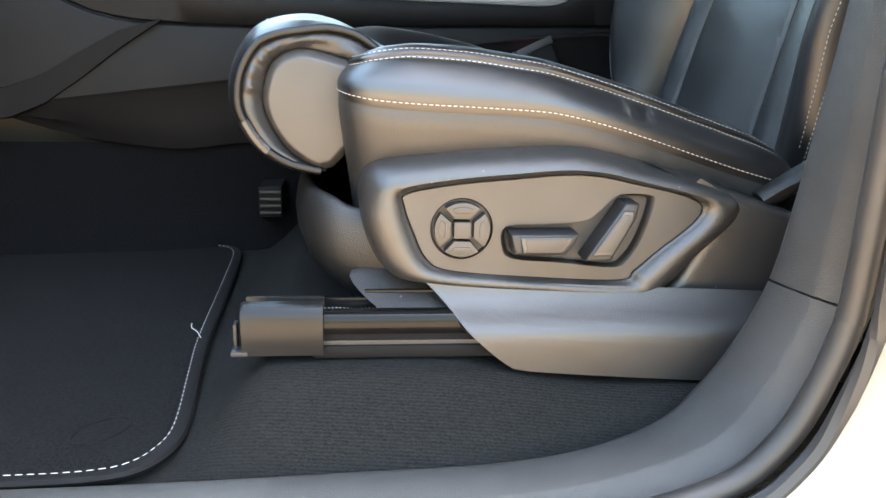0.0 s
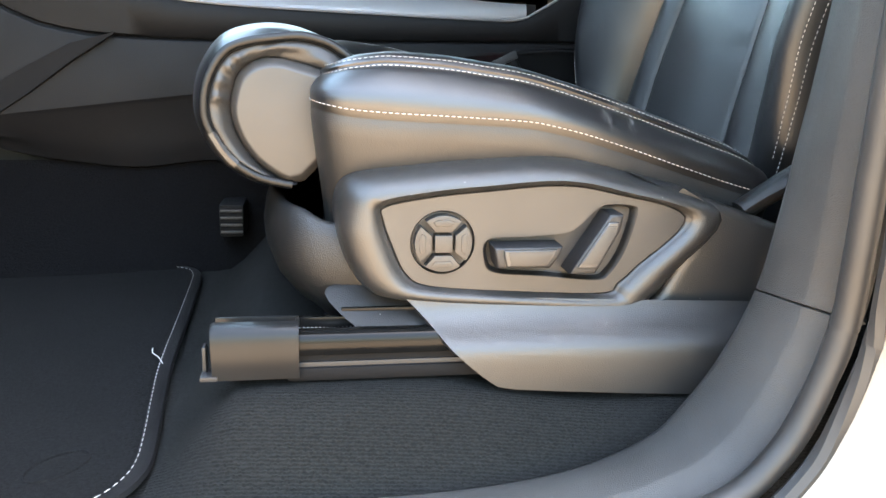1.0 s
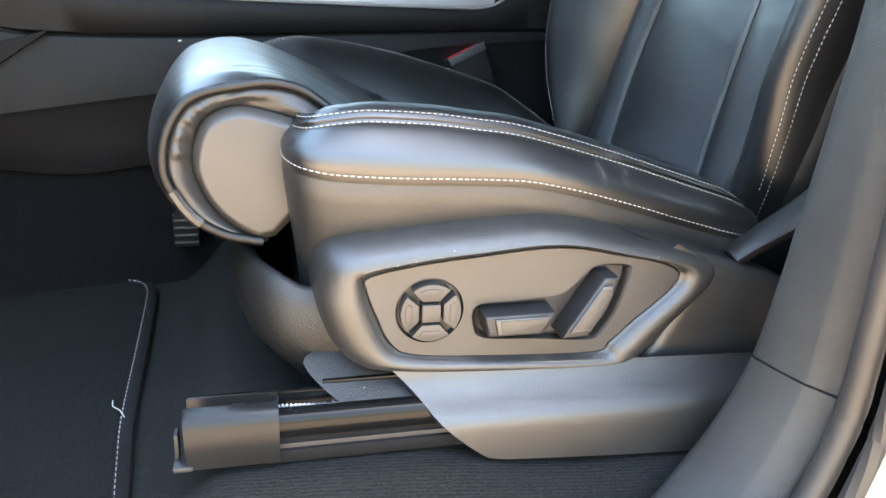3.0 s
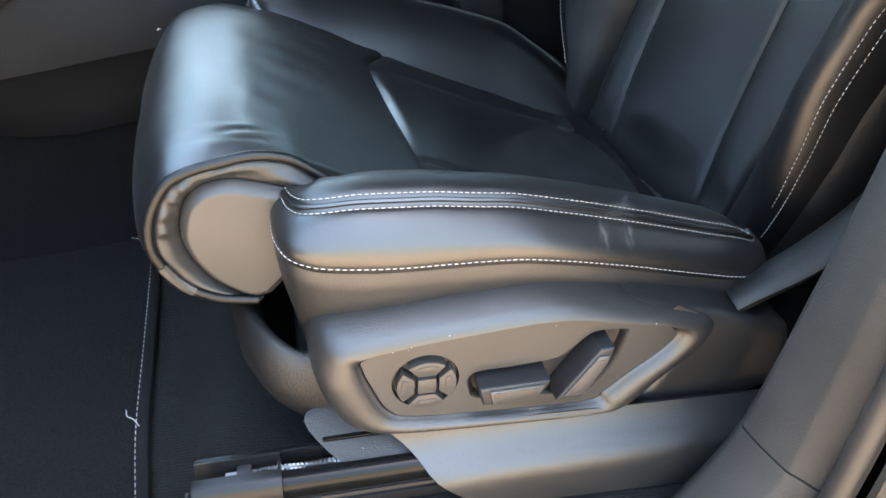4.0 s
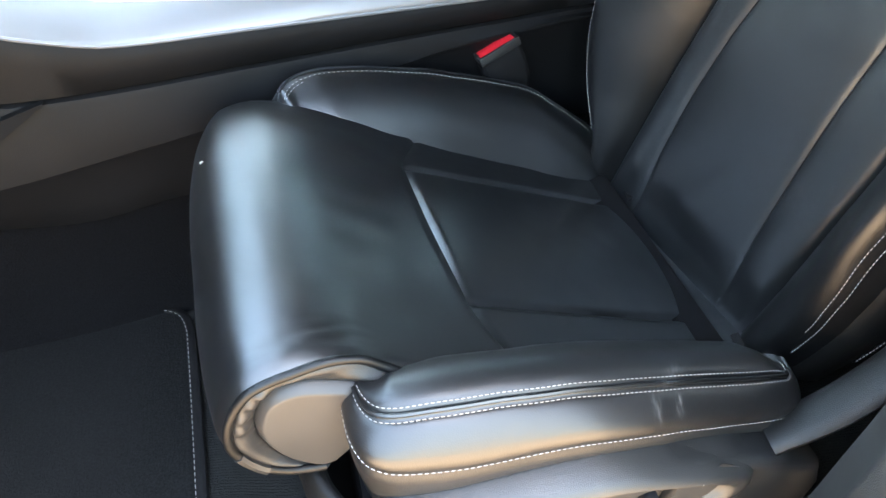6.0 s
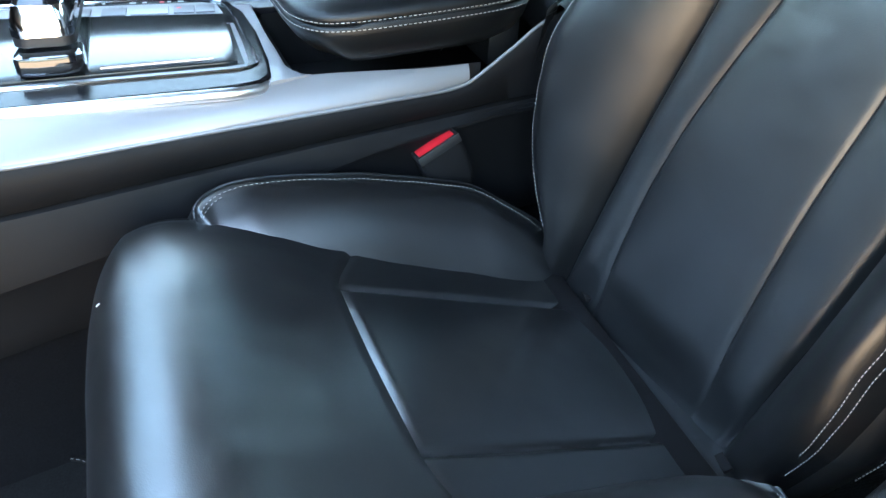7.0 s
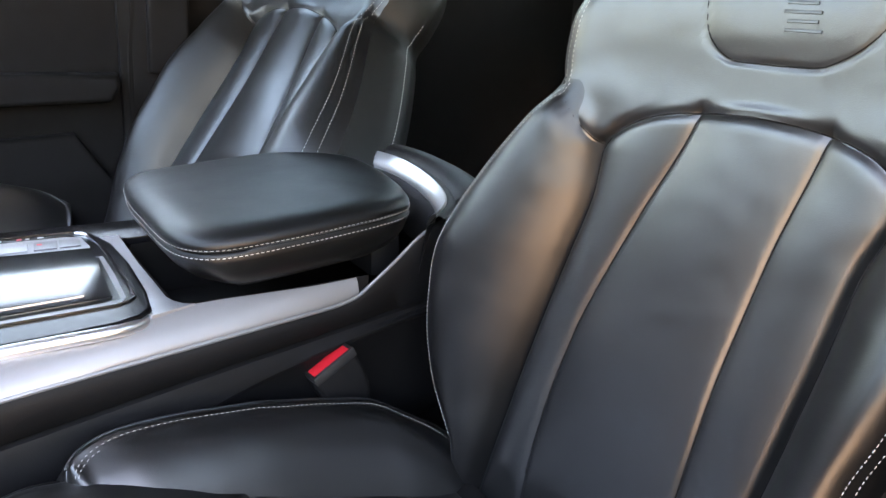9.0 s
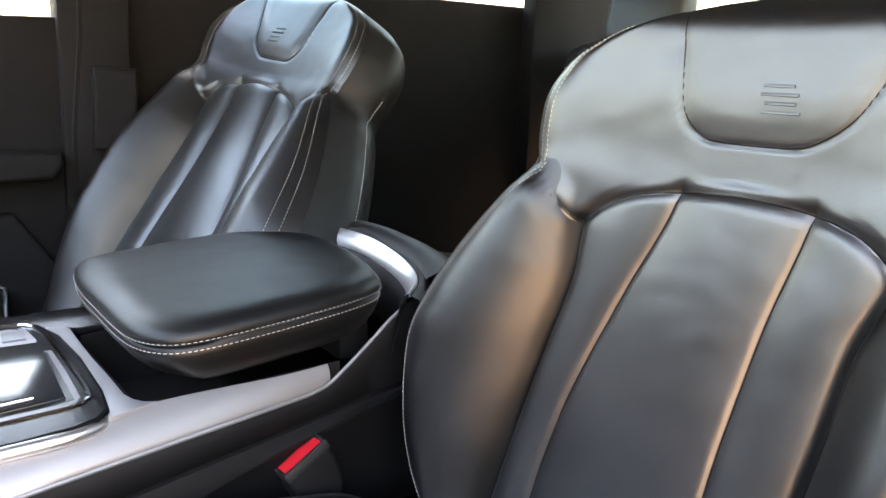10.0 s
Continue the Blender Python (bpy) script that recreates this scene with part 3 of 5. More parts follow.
def make_console():
    c = thing("centre_console", "dark centre console with silver trim frame and padded armrest base", "centre console", (0, .80, .45))
    xs = [-.9, -.7, -.55, -.45, -.37, -.29, -.24, -.19, -.10, -.02, .06, .14, .20, .235, .26, .29, .32, .35, .38, .42, .50, .60, .70]

    def ztop(x):
        return tab(x, [-.9, -.5, -.38, -.30, -.2, .20, .235, .262, .306, .35, .40, .45], [1.0, .935, .893, .874, .870, .8675, .8715, .885, .911, .939, .955, .955])

    def zseam(x):
        return tab(x, [-.6, -.52, -.47, -.41, -.3, .14, .33, .7], [.90, .848, .828, .819, .8165, .828, .833, .835])

    def zlow(x):
        return tab(x, [-.9, -.652, -.528, -.46, -.37, -.276, 0], [.72, .685, .648, .636, .626, .634, .634])
    fine = [p.x for p in smooth_line([(x, 0, 0) for x in xs], 3)]
    part("upper_band", grid([[V((x, ye(x) + .002, ztop(x) - .002)), V((x, ye(x) - .003, ztop(x) - .008)), V((x, ye(x) - .004, (ztop(x) * .6 + zseam(x) * .4))), V((x, ye(x) - .002, zseam(x) + .004)), V((x, ye(x) + .004, zseam(x) + .001))] for x in fine]), TRIM, c, "soft dark band below the silver trim", sharp=60)

    def zc(x):
        return min(zseam(x) - .012, tab(x, [-.9, -.336, -.147, -.024, .12, .3], [.66, .733, .755, .775, .803, .818]))
    part("side_panel", grid([[V((x, ye(x) + .006, zseam(x) + .001)), V((x, ye(x) - .001, zseam(x) - .003)), V((x, ye(x) - .003, zseam(x) - .008)), V((x, ye(x) - .009, zc(x) + .004)), V((x, ye(x) - .009, zc(x))), V((x, ye(x) - .004, zc(x) - .008)), V((x, ye(x) + .002, zc(x) * .45 + zlow(x) * .55)), V((x, ye(x) + .010, zlow(x) + .02)), V((x, ye(x) + .016, zlow(x) + .004)), V((x, ye(x) + .03, zlow(x)))] for x in fine]), TRIM, c, "smooth dark lower side panel", sharp=30)
    band = [[V((x, ye(x) - .014, z + h * w)) for h in (-1, -.9, .9, 1)] for x, z, w in ((-.75, .70, .024), (-.66, .697, .024), (-.60, .702, .023), (-.55, .722, .022), (-.50, .755, .020), (-.44, .795, .013), (-.385, .822, .001))]
    for r in band:
        r[0].y += .01
        r[-1].y += .01
    part("diagonal_strut", grid(band), DARK, c, "dark diagonal strut", sharp=60)
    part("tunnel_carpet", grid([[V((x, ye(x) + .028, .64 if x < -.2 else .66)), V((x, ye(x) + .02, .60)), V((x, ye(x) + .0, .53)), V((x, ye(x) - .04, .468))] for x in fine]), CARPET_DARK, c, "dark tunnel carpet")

    # silver frame: near strip, cross bar
    def iny(x):
        return tab(x, [-.9, -.29, -.03, .03, .071, .149, .253], [.58, .636, .652, .662, .666, .667, .675])

    def inz(x):
        return tab(x, [-.9, -.5, -.3, -.02, .1, .234, .262], [1.02, .955, .905, .9035, .899, .894, .894])
    strip = []
    for x in [q for q in fine if q <= .215] + [.228, .242]:
        a, b = V((x, ye(x), ztop(x))), V((x, iny(x), inz(x)))
        strip.append([a + V((0, .003, -.006)), a, a + (b - a) * .06 + V((0, -.001, .0025)), a + (b - a) * .5 + V((0, -.001, .0045)), a + (b - a) * .94 + V((0, 0, .001)), b, b + V((0, .003, -.006))])
    part("silver_strip", grid(strip), SILVER, c, "satin silver trim strip", sharp=40)
    part("chrome_edge", tube([(x, ye(x) - .001, ztop(x) - .002) for x in fine if x < .364], .0024, 6), SILVER, c, "thin bright chrome edge")
    part("cross_bar", prism([(-.016, .648), (.034, .661), (.022, .668), (.014, .680), (.009, .697), (.006, .76), (.002, .824), (.000, .90), (-.002, .96), (-.050, .96), (-.028, .80), (-.018, .70)], "z", .888, .9035, .0015), SILVER, c)
    part("far_strip", prism([(-.7, 1.03), (-.05, .985), (.01, .95), (.40, .97), (.42, 1.02), (-.7, 1.08)], "z", .888, .900, .002), BEZEL, c)
    # gloss-black surround with charging plate and key strip
    frame_ = [(-.62, .626), (-.10, .630), (-.052, .633), (-.028, .642), (-.0135, .660), (-.009, .71), (-.010, .82), (-.018, .91), (-.034, .965), (-.056, .990), (-.10, .998), (-.62, 1.03)]
    part("gloss_surround", prism(frame_, "z", .893, .9085, .004, 3), BEZEL, c, "black surround with a soft gloss")
    fr = smooth_line([(-.60, .672, .909), (-.10, .678, .909), (-.045, .682, .909), (-.030, .690, .909), (-.024, .71, .909), (-.027, .80, .909), (-.032, .90, .909), (-.040, .95, .909), (-.056, .972, .909), (-.10, .980, .909), (-.60, 1.01, .909)], 4)
    part("chrome_frame", tube(fr, .0024, 6), CHROME, c)
    lowr = smooth_line([(-.60, .626, .901), (-.30, .628, .901), (-.11, .6305, .9005), (-.06, .633, .8995), (-.034, .6415, .898), (-.020, .655, .896)], 6)
    part("chrome_rail", tube(lowr, .0075, 10), SATIN, c, "satin chrome roll along the surround")
    part("tray_panel", prism([(-.34, .6785), (-.06, .6835), (-.040, .688), (-.033, .702), (-.033, .78), (-.036, .856), (-.34, .886)], "z", .9070, .9095, .001), SILVER, c, "satin silver tray surround")
    part("lid_slot", prism([(-.34, .686), (-.06, .692), (-.0395, .697), (-.0415, .851), (-.34, .880)], "z", .9080, .9102), BEZEL, c)
    lid = prism([(-.34, .689), (-.062, .697), (-.0470, .701), (-.0485, .845), (-.34, .873)], "z", .9085, .9110, .001)
    for v_ in lid.verts:
        v_.co.z += .092 * (v_.co.y - .69) + .001
    part("charging_lid", lid, LID, c, "glossy black lid of the charging tray")
    part("lid_edge", prism([(-.20, .7065), (-.075, .7105), (-.075, .7125), (-.20, .7085)], "z", .9120, .9150), CHROME, c)
    part("key_strip", prism([(-.34, .890), (-.048, .884), (-.046, .900), (-.052, .945), (-.07, .956), (-.34, .972)], "z", .9075, .9110, .0015), SILVER, c, "silver strip of push keys")
    for k, (x, w) in enumerate(((-.0685, .026), (-.0975, .028), (-.143, .050), (-.190, .032), (-.235, .030))):
        part("push_key", box((x, .921 - .05 * (x + .07), .9116), (w, .034, .0035), .0012, (0, 0, -3)), KEY if k < 2 or k > 2 else SILVER, c)
    part("key_lamp", box((-.104, .926, .9136), (.006, .004, .0006), 0, (0, 0, -3)), RED, c)
    part("indicator_strip", prism([(-.235, .974), (-.088, .964), (-.086, .972), (-.235, .983)], "z", .9080, .9096, .0006), BEZEL, c, "narrow black strip of indicator marks")
    for x, w in ((-.100, .008), (-.116, .005), (-.126, .006), (-.150, .006), (-.166, .009), (-.205, .004)):
        part("indicator_mark", box((x, .9690 - .07 * (x + .10), .9098), (w, .0030, .0010), 0, (0, 0, -4)), RED if x == -.126 else THREAD, c)
    # storage well under the armrest
    part("storage_well", merged(prism([(.016, .690), (.024, .680), (.064, .672), (.26, .672), (.40, .70), (.42, .96), (.012, .935), (.006, .915)], "z", .80, .812), grid([[V((x, y, z)) for x, y in ((.018, .695), (.026, .686), (.064, .677), (.26, .675))] for z in (.894, .805)]), grid([[V((x, y, z)) for x, y in ((.018, .695), (.004, .915), (.010, .935), (.42, .96))] for z in (.894, .805)])), DARK, c)
    # rear hoop
    arc = smooth_line([(.350, .668, .9635), (.383, .697, .969), (.404, .745, .975), (.415, .81, .982), (.416, .88, .988), (.405, .945, .990), (.385, .995, .988)], 6)
    hoop, back = [], []
    for i, p in enumerate(arc):
        k = sstep(0, 7, i)
        o = (p - V((.24, .84, p.z))).normalized()
        a_, b_ = p + V((-.004 - .004 * k, .003 - .003 * k, -.006 - .006 * k)), p + V((.004 + .003 * k, -.003 + .003 * k, .006))
        hoop.append([a_ - V((0, 0, .008)), a_, a_ + (b_ - a_) * .5 + V((-.001, 0, .001)), b_, b_ + o * .002 - V((0, 0, .001)), b_ + o * .002 - V((0, 0, .006))])
        back.append([a_ - o * .012 - V((0, 0, .08)), a_ - V((0, 0, .007)), b_ + o * .001 - V((0, 0, .004)), b_ + o * .008 - V((0, 0, .0025)), b_ + o * .016 - V((0, 0, .006)), b_ + o * .022 - V((0, 0, .016)), b_ + o * .028 - V((0, 0, .10)), b_ + o * .034 - V((0, 0, .4))])
    part("hoop_trim", grid(hoop), SATIN, c, "bright chrome hoop behind the armrest", sharp=40)
    part("rear_housing", grid(back), PLASTIC_BLACK, c, "black rear housing of the console", sharp=60)
    dome = []
    for i, p in enumerate(arc[8:]):
        o = (p - V((.24, .84, p.z))).normalized()
        dome.append([p + o * d + V((0, 0, h)) for d, h in ((.014, -.01), (.022, .004), (.035, .012), (.055, .012), (.08, .0), (.10, -.04), (.11, -.3))])
    part("rear_dome", grid(dome), PLASTIC_BLACK, c, "rounded black cap behind the hoop", sharp=70)
    part("console_core", prism([(-1.1, .60), (.42, .72), (.45, .98), (-1.1, 1.10)], "z", .46, .80), PLASTIC_BLACK, c)
    part("far_side", prism([(-1.1, 1.10), (.42, .99), (.42, 1.02), (-1.1, 1.14)], "z", .46, .895), TRIM, c)
    # selector lever
    lv = [[V((x, y, z)) for x, y in round_rect(-.268 + e, -.206 - e, .72 + 2 * e, .93 - e, .016)] for z, e in ((.938, .010), (.941, .003), (.948, 0), (.966, 0), (.982, .004), (.988, .012))]
    lever = part("selector_lever", grid(lv, closed=True, cap=True), CHROME, c, "selector lever with dark cap and bright sides")
    part("lever_cap", grid([[V((x, y, z)) for x, y in round_rect(-.266 + e, -.208 - e, .726 + e, .926 - e, .014)] for z, e in ((.980, .002), (.989, .007), (.9915, .016), (.9925, .026))], closed=True, cap=True), GLOSS, lever)
    part("lever_band", grid([[V((x, y, z)) for x, y in round_rect(-.2695, -.2045, .7185, .9315, .017)] for z in (.939, .949)], closed=True), PLASTIC_BLACK, lever)
    part("lever_trim", grid([[V((x, y, z)) for x, y in round_rect(-.270, -.204, .718, .932, .017)] for z in (.950, .958)], closed=True), CHROME, lever)
    part("lever_stem", box((-.235, .80, .925), (.05, .10, .03), .008), GLOSS, lever)
    part("lever_paddle", prism(ring2([(-.262, .690), (-.205, .693), (-.198, .715), (-.206, .745), (-.258, .748), (-.268, .72)], 3), "z", .916, .936, .003), GLOSS, lever)
    lever.location.x -= .016 * K
    return c


make_console()

# armrest
def make_armrest():
    a = thing("armrest", "padded black leather armrest with pale double stitching", "armrest", (.2, .84, .92))

    def ring(z, e, ex=0.0):
        pts = [(.010 + e + ex, .80), (.008 + e + ex, .90), (.020 + e + ex, .985 - e), (.06 + e, 1.010 - e), (.19, 1.022 - e), (.30, 1.01 - e), (.352 - e, .97 - e), (.366 - e, .89), (.358 - e, .80), (.342 - e, .725), (.315 - e, .675 + e), (.25, .650 + e), (.15, .640 + e), (.075 + e * .6, .641 + e), (.036 + e + ex, .658 + e), (.016 + e + ex, .705 + e * .5)]
        lift = lambda x: .010 * sstep(.0, .3, x)
        return [V((x, y, z + lift(x) + .0008 * noise.noise((x * 20, y * 20, z * 9)))) for x, y in ring2(pts, 5)]
    top = [ring(.9635, .0035), ring(.967, -.0005), ring(.974, .0), ring(.981, .006), ring(.986, .016), ring(.9885, .030)]
    rim = top[-1]
    for k in (.92, .82, .7, .55, .4, .25, .1, .02):
        top.append([V((.20 + (p.x - .20) * k, .845 + (p.y - .845) * k, .9885 + .004 * (1 - k ** 2) + .010 * sstep(.0, .3, .20 + (p.x - .20) * k))) for p in rim])
    bm = grid(top, closed=True, cap=True)
    part("top_pad", bm, ARM_LEATHER, a, sharp=70)
    part("lower_pad", grid([ring(.9635, .0035), ring(.958, .0005), ring(.950, .0015), ring(.935, .006, .006), ring(.920, .014, .014), ring(.911, .026, .022), ring(.907, .05, .04)], closed=True, cap=True), ARM_LEATHER, a, sharp=60)
    part("stitching", stitches([ring(.9675, -.0012) + ring(.9675, -.0012)[:1], ring(.9575, -.0002) + ring(.9575, -.0002)[:1]], pitch=.0062, length=.0040, r=.00045, side=(0, -1, .2)), THREAD, a, "pale double stitching")
    part("hinge", box((.33, .84, .90), (.05, .16, .10), .012), PLASTIC_BLACK, a)


make_armrest()

# belt buckle
def make_buckle():
    b = thing("belt_buckle", "black seat belt buckle with a red release button", "belt buckle", (.21, .648, .72))
    ax = V((.045, .006, .022)).normalized()      # along the mouth
    dn = V((.030, -.002, -.062)).normalized()     # down the body
    th = ax.cross(dn).normalized()
    dn = th.cross(ax).normalized()
    o = V((.191, .648, .792))
    M = Matrix((( ax.x, th.x, -dn.x, o.x), (ax.y, th.y, -dn.y, o.y), (ax.z, th.z, -dn.z, o.z), (0, 0, 0, 1)))

    def at(bm):
        bm.transform(M @ Matrix.Scale(1.2, 4))
        return bm
    sh = [[V((x, y, z)) for x, y in round_rect(-.028 + e, .028 - e, -.0165 + e * .4, .012 - e * .4, .007)] for z, e in ((.004, .004), (.0, .001), (-.02, .0), (-.045, .003), (-.062, .010), (-.10, .014))]
    part("buckle_body", at(grid(sh, closed=True, cap=True)), DARK, b)
    part("release_button", at(box((0, -.0035, .003), (.047, .0235, .010), .002)), RED, b, "bright red release button")
    part("button_frame", at(merged(box((0, -.0165, .004), (.054, .004, .011), .0012), box((0, .0100, .004), (.054, .004, .011), .0012), box((-.0252, -.0035, .004), (.0036, .024, .010), .0012), box((.0252, -.0035, .004), (.0036, .024, .010), .0012))), PLASTIC_BLACK, b)
    part("stalk", tube([(.215, .650, .72), (.25, .655, .66), (.28, .66, .56)], .014, 8, flat=.5), PLASTIC_BLACK, b)


make_buckle()

# ---------------------------------------------------------------- driver's seat
def make_seat(label, recline=0.0, tall=0.0, bend=0.0):
    seat = thing("car_seat", label, "car seat", (0.1, 0.33, 0.55), "front seats")

    # ---- backrest: a height field over its own slanted plane
    A, U = V((.364, .361, .645)), V((.2119, -.1303, .9686))
    YAW = radians(8.1)               # the car stands slightly askew to the plan
    SIDE = V((-math.sin(YAW), math.cos(YAW), 0))
    N = -SIDE.cross(U).normalized()  # forward
    cr, sr = math.cos(radians(recline)), math.sin(radians(recline))
    U, N = U * cr - N * sr, N * cr + U * sr
    WS = [-.03, .04, .08, .12, .18, .24, .29, .35, .40, .43, .49, .526, .559, .597, .642, .666, .688, .697, .710]
    WF = [.195, .208, .235, .269, .302, .326, .336, .323, .303, .288, .252, .228, .237, .242, .228, .199, .151, .120, .05]
    WN = [.225, .240, .246, .246, .243, .243, .248, .252, .248, .243, .226, .214, .228, .234, .222, .196, .151, .120, .05]
    PS, PV = [-.03, .04, .1, .2, .3, .4, .5, .6, .7], [.020, .036, .054, .074, .077, .063, .046, .034, .010]

    def wid(s, v):
        return tab(s, WS, WF if v > 0 else WN)

    def seam(a):                     # upper end of insert and bolsters
        return tab(a, [0, .05, .085, .115, .14, .156, .17, .23], [.518, .515, .509, .499, .482, .4655, .474, .530])

    HS, HV = [0, .15, .3, .4, .467, .54, .6, .75], [.156, .156, .152, .147, .155, .108, .105, .09]
    QS = [0, .1, .18, .26, .3, .4, .5, .75]
    QF = [.086, .099, .103, .100, .095, .077, .056, .045]      # pleat on the console side
    QN = [.106, .089, .080, .073, .071, .069, .073, .06]       # pleat on the door side

    def depth(s, v):
        a, W, p = abs(v), wid(s, v), tab(s, PS, PV) * (.93 if v > 0 else 1)
        hi, pl, sb = tab(s, HS, HV), tab(s, QS, QF if v > 0 else QN), seam(a)
        # insert with two pleats
        puff = (0.0100 if a < pl else 0.0072) * (1 - abs((a / pl) if a < pl else (2 * (a - (pl + hi) / 2) / (hi - pl))) ** 2)
        ins = puff * sstep(0.0, 0.06, s) - 0.0017 * bell(a - pl, 0.0044)
        # side bolster
        t = min(1, max(0, (a - hi) / max(0.02, W - hi)))
        rise = 1 - (1 - min(1, t / 0.66)) ** 2.1
        bol = p * rise - (0.026 + 0.8 * max(0, p - 0.045)) * max(0, (t - 0.58) / 0.42) ** 2.2
        low = ins if a < hi else bol
        low -= 0.006 * bell(a - hi, 0.006)
        # shoulder and head area
        q = a / max(W, 0.02)
        top = 0.004 + p * 0.70 * min(1, q) ** 3 - 0.02 * max(0, (q - 0.85) / 0.15) ** 2
        hx, hs = a - 0.045 - .32 * (s - .60), 0.602 - s
        e = math.hypot(max(hx, 0), max(hs, 0)) + min(max(hx, hs), 0) - 0.035
        top += 0.0022 * sstep(0.0, -0.03, e) - 0.0018 * bell(e, 0.0032) + 0.006 * sstep(0.53, 0.62, s)
        m = sstep(sb - (0.005 if a < hi else 0.005 + 0.030 * sstep(0, .035, a - hi)), sb + 0.016 + 0.02 * sstep(0, .03, a - hi), s)
        d = low * (1 - m) + top * m - 0.0040 * bell(s - sb, 0.0050)
        d -= 0.05 * sstep(0.66, 0.73, s) ** 2
        d += 0.0011 * noise.noise((s * 9, v * 9, 3.3)) + 0.0004 * noise.noise((s * 40, v * 30, 8.1))
        return d

    def spine(s):                    # the head part may stand taller and lean forward
        e = max(0, s - .54)
        return A + U * (s + tall * e) + N * (bend * e)

    def bp(s, v, lift=0.0):
        return spine(s) + N * (depth(s, v) + lift) + SIDE * v

    # columns follow the pleats and bolster seams, rows follow the upper seam
    def col(k, s):
        """k from -66 to 66; 24 columns to a pleat, 18 to the bolster, 24 to the edge."""
        c, sg = abs(k), (1 if k >= 0 else -1)
        W = wid(s, sg)
        hi = min(tab(s, HS, HV), W * .8)
        pl = min(tab(s, QS, QF if sg > 0 else QN), hi * .72)
        if c <= 24:
            v = pl * math.sin(math.pi * c / 48)
        elif c <= 42:
            v = pl + (hi - pl) * (1 - math.cos(math.pi * (c - 24) / 18)) / 2
        else:
            v = hi + (W - hi) * (c - 42) / 24
        return sg * v
    ks = list(range(-66, 67))
    R0, R1 = 96, 180
    pts, pieces = [], {}
    for i in range(R1 + 1):
        row = []
        for k in ks:
            sb = seam(abs(col(k, .48)))
            s = -.03 + (sb + .03) * i / R0 if i <= R0 else sb + (.71 - sb) * (i - R0) / (R1 - R0)
            v = col(k, s)
            row.append((s, v, bp(s, v)))
        pts.append(row)
    for i in range(R1):
        for j, k in enumerate(ks[:-1]):
            s, v, _ = pts[i][j]
            kk = k if k >= 0 else -k - 1
            if i >= R0:
                name = "headrest_pad" if max(abs(v) - .082 - .32 * (s - .60), .566 - s) < 0 else "shoulder_panel"
            elif kk < 42:
                name = "backrest_insert"
            else:
                name = "backrest_bolster" if k < 0 else "backrest_bolster "
            pieces.setdefault(name, []).append((i, j))
    for k, cells in pieces.items():
        bm, vm = bmesh.new(), {}
        for i, j in cells:
            f = []
            for q in ((i, j), (i, j + 1), (i + 1, j + 1), (i + 1, j)):
                if q not in vm:
                    vm[q] = bm.verts.new(pts[q[0]][q[1]][2])
                f.append(vm[q])
            bm.faces.new(f)
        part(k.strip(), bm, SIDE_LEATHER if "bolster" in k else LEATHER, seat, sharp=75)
    # sewn seams of pleats, bolsters, upper arch and head panel; dark tubes paint their crease shade
    for sg, Q in ((1, QF), (-1, QN)):
        part("pleat_seam_shade", tube([bp(s, sg * tab(s, QS, Q), .0001) for s in np.linspace(.05, seam(tab(.5, QS, Q)) - .003, 60)], .0009, 6), DARK, seat)
        part("bolster_seam_shade", tube([bp(s, sg * tab(s, HS, HV), -.0004) for s in np.linspace(.05, .462, 60)], .0010, 6), DARK, seat)
        part("shoulder_seam_shade", tube([bp(seam(a), sg * a, -.0004) for a in np.linspace(.157, .218, 24)], .0010, 6), DARK, seat)
    part("arch_seam_shade", tube([bp(seam(abs(v)), v, -.0004) for v in np.linspace(-.155, .155, 90)], .0011, 6), DARK, seat)
    pad = [(.69, .109), (.66, .099), (.62, .0865), (.60, .079), (.585, .068), (.573, .052), (.568, .036), (.567, 0)]
    pad = smooth_line([(s_, v_, 0) for s_, v_ in pad] + [(s_, -v_, 0) for s_, v_ in pad[-2::-1]], 6)
    part("head_seam_shade", tube([bp(p.x, p.y, -.0002) for p in pad], .0009, 6), DARK, seat)
    S = [-0.03 + 0.74 * i / 150 for i in range(151)]
    # sides and rear cover
    for sg in (-1, 1):
        side = []
        for s in S[::2]:
            W = wid(s, sg)
            e = bp(s, sg * W)
            o = e - spine(s)
            d0 = o.dot(N)
            side.append([e] + [spine(s) + N * (d0 * f + g) + SIDE * (sg * (W + h)) for f, g, h in
                               ((1, -.006, .008), (1, -.02, .014), (.8, -.04, .018), (.4, -.06, .012), (0, -.085, -.005), (0, -.10, -.03))])
        part("backrest_side", grid(side), DIM_LEATHER, seat, sharp=70)
    rear = []
    for s in S[::3]:
        rear.append([spine(s) + N * (-.10 - .015 * (1 - (j / 10 - 1) ** 2)) + SIDE * ((j / 10 - 1) * (wid(s, j - 10) - .03)) for j in range(21)])
    part("rear_cover", grid(rear), LEATHER_DULL, seat)
    topcap = [[bp(S[-1], u * .05) + (U * h + N * g) for u in [-1 + k / 8 for k in range(17)]] for h, g in ((0, 0), (.006, -.02), (.004, -.05), (-.01, -.09))]
    part("top_cap", grid(topcap), LEATHER, seat)
    # stitching on the back
    for sg in (-1, 1):
        outer = [bp(s, sg * wid(s, sg) * .955, .0010) for s in np.linspace(.02, .524, 90)]
        inner = [bp(s, sg * wid(s, sg) * (.915 if sg > 0 else .93), .0010) for s in np.linspace(.06, .524, 90)]
        head1 = [bp(s, sg * wid(s, sg) * .975, .0012) for s in np.linspace(.528, .69, 40)]
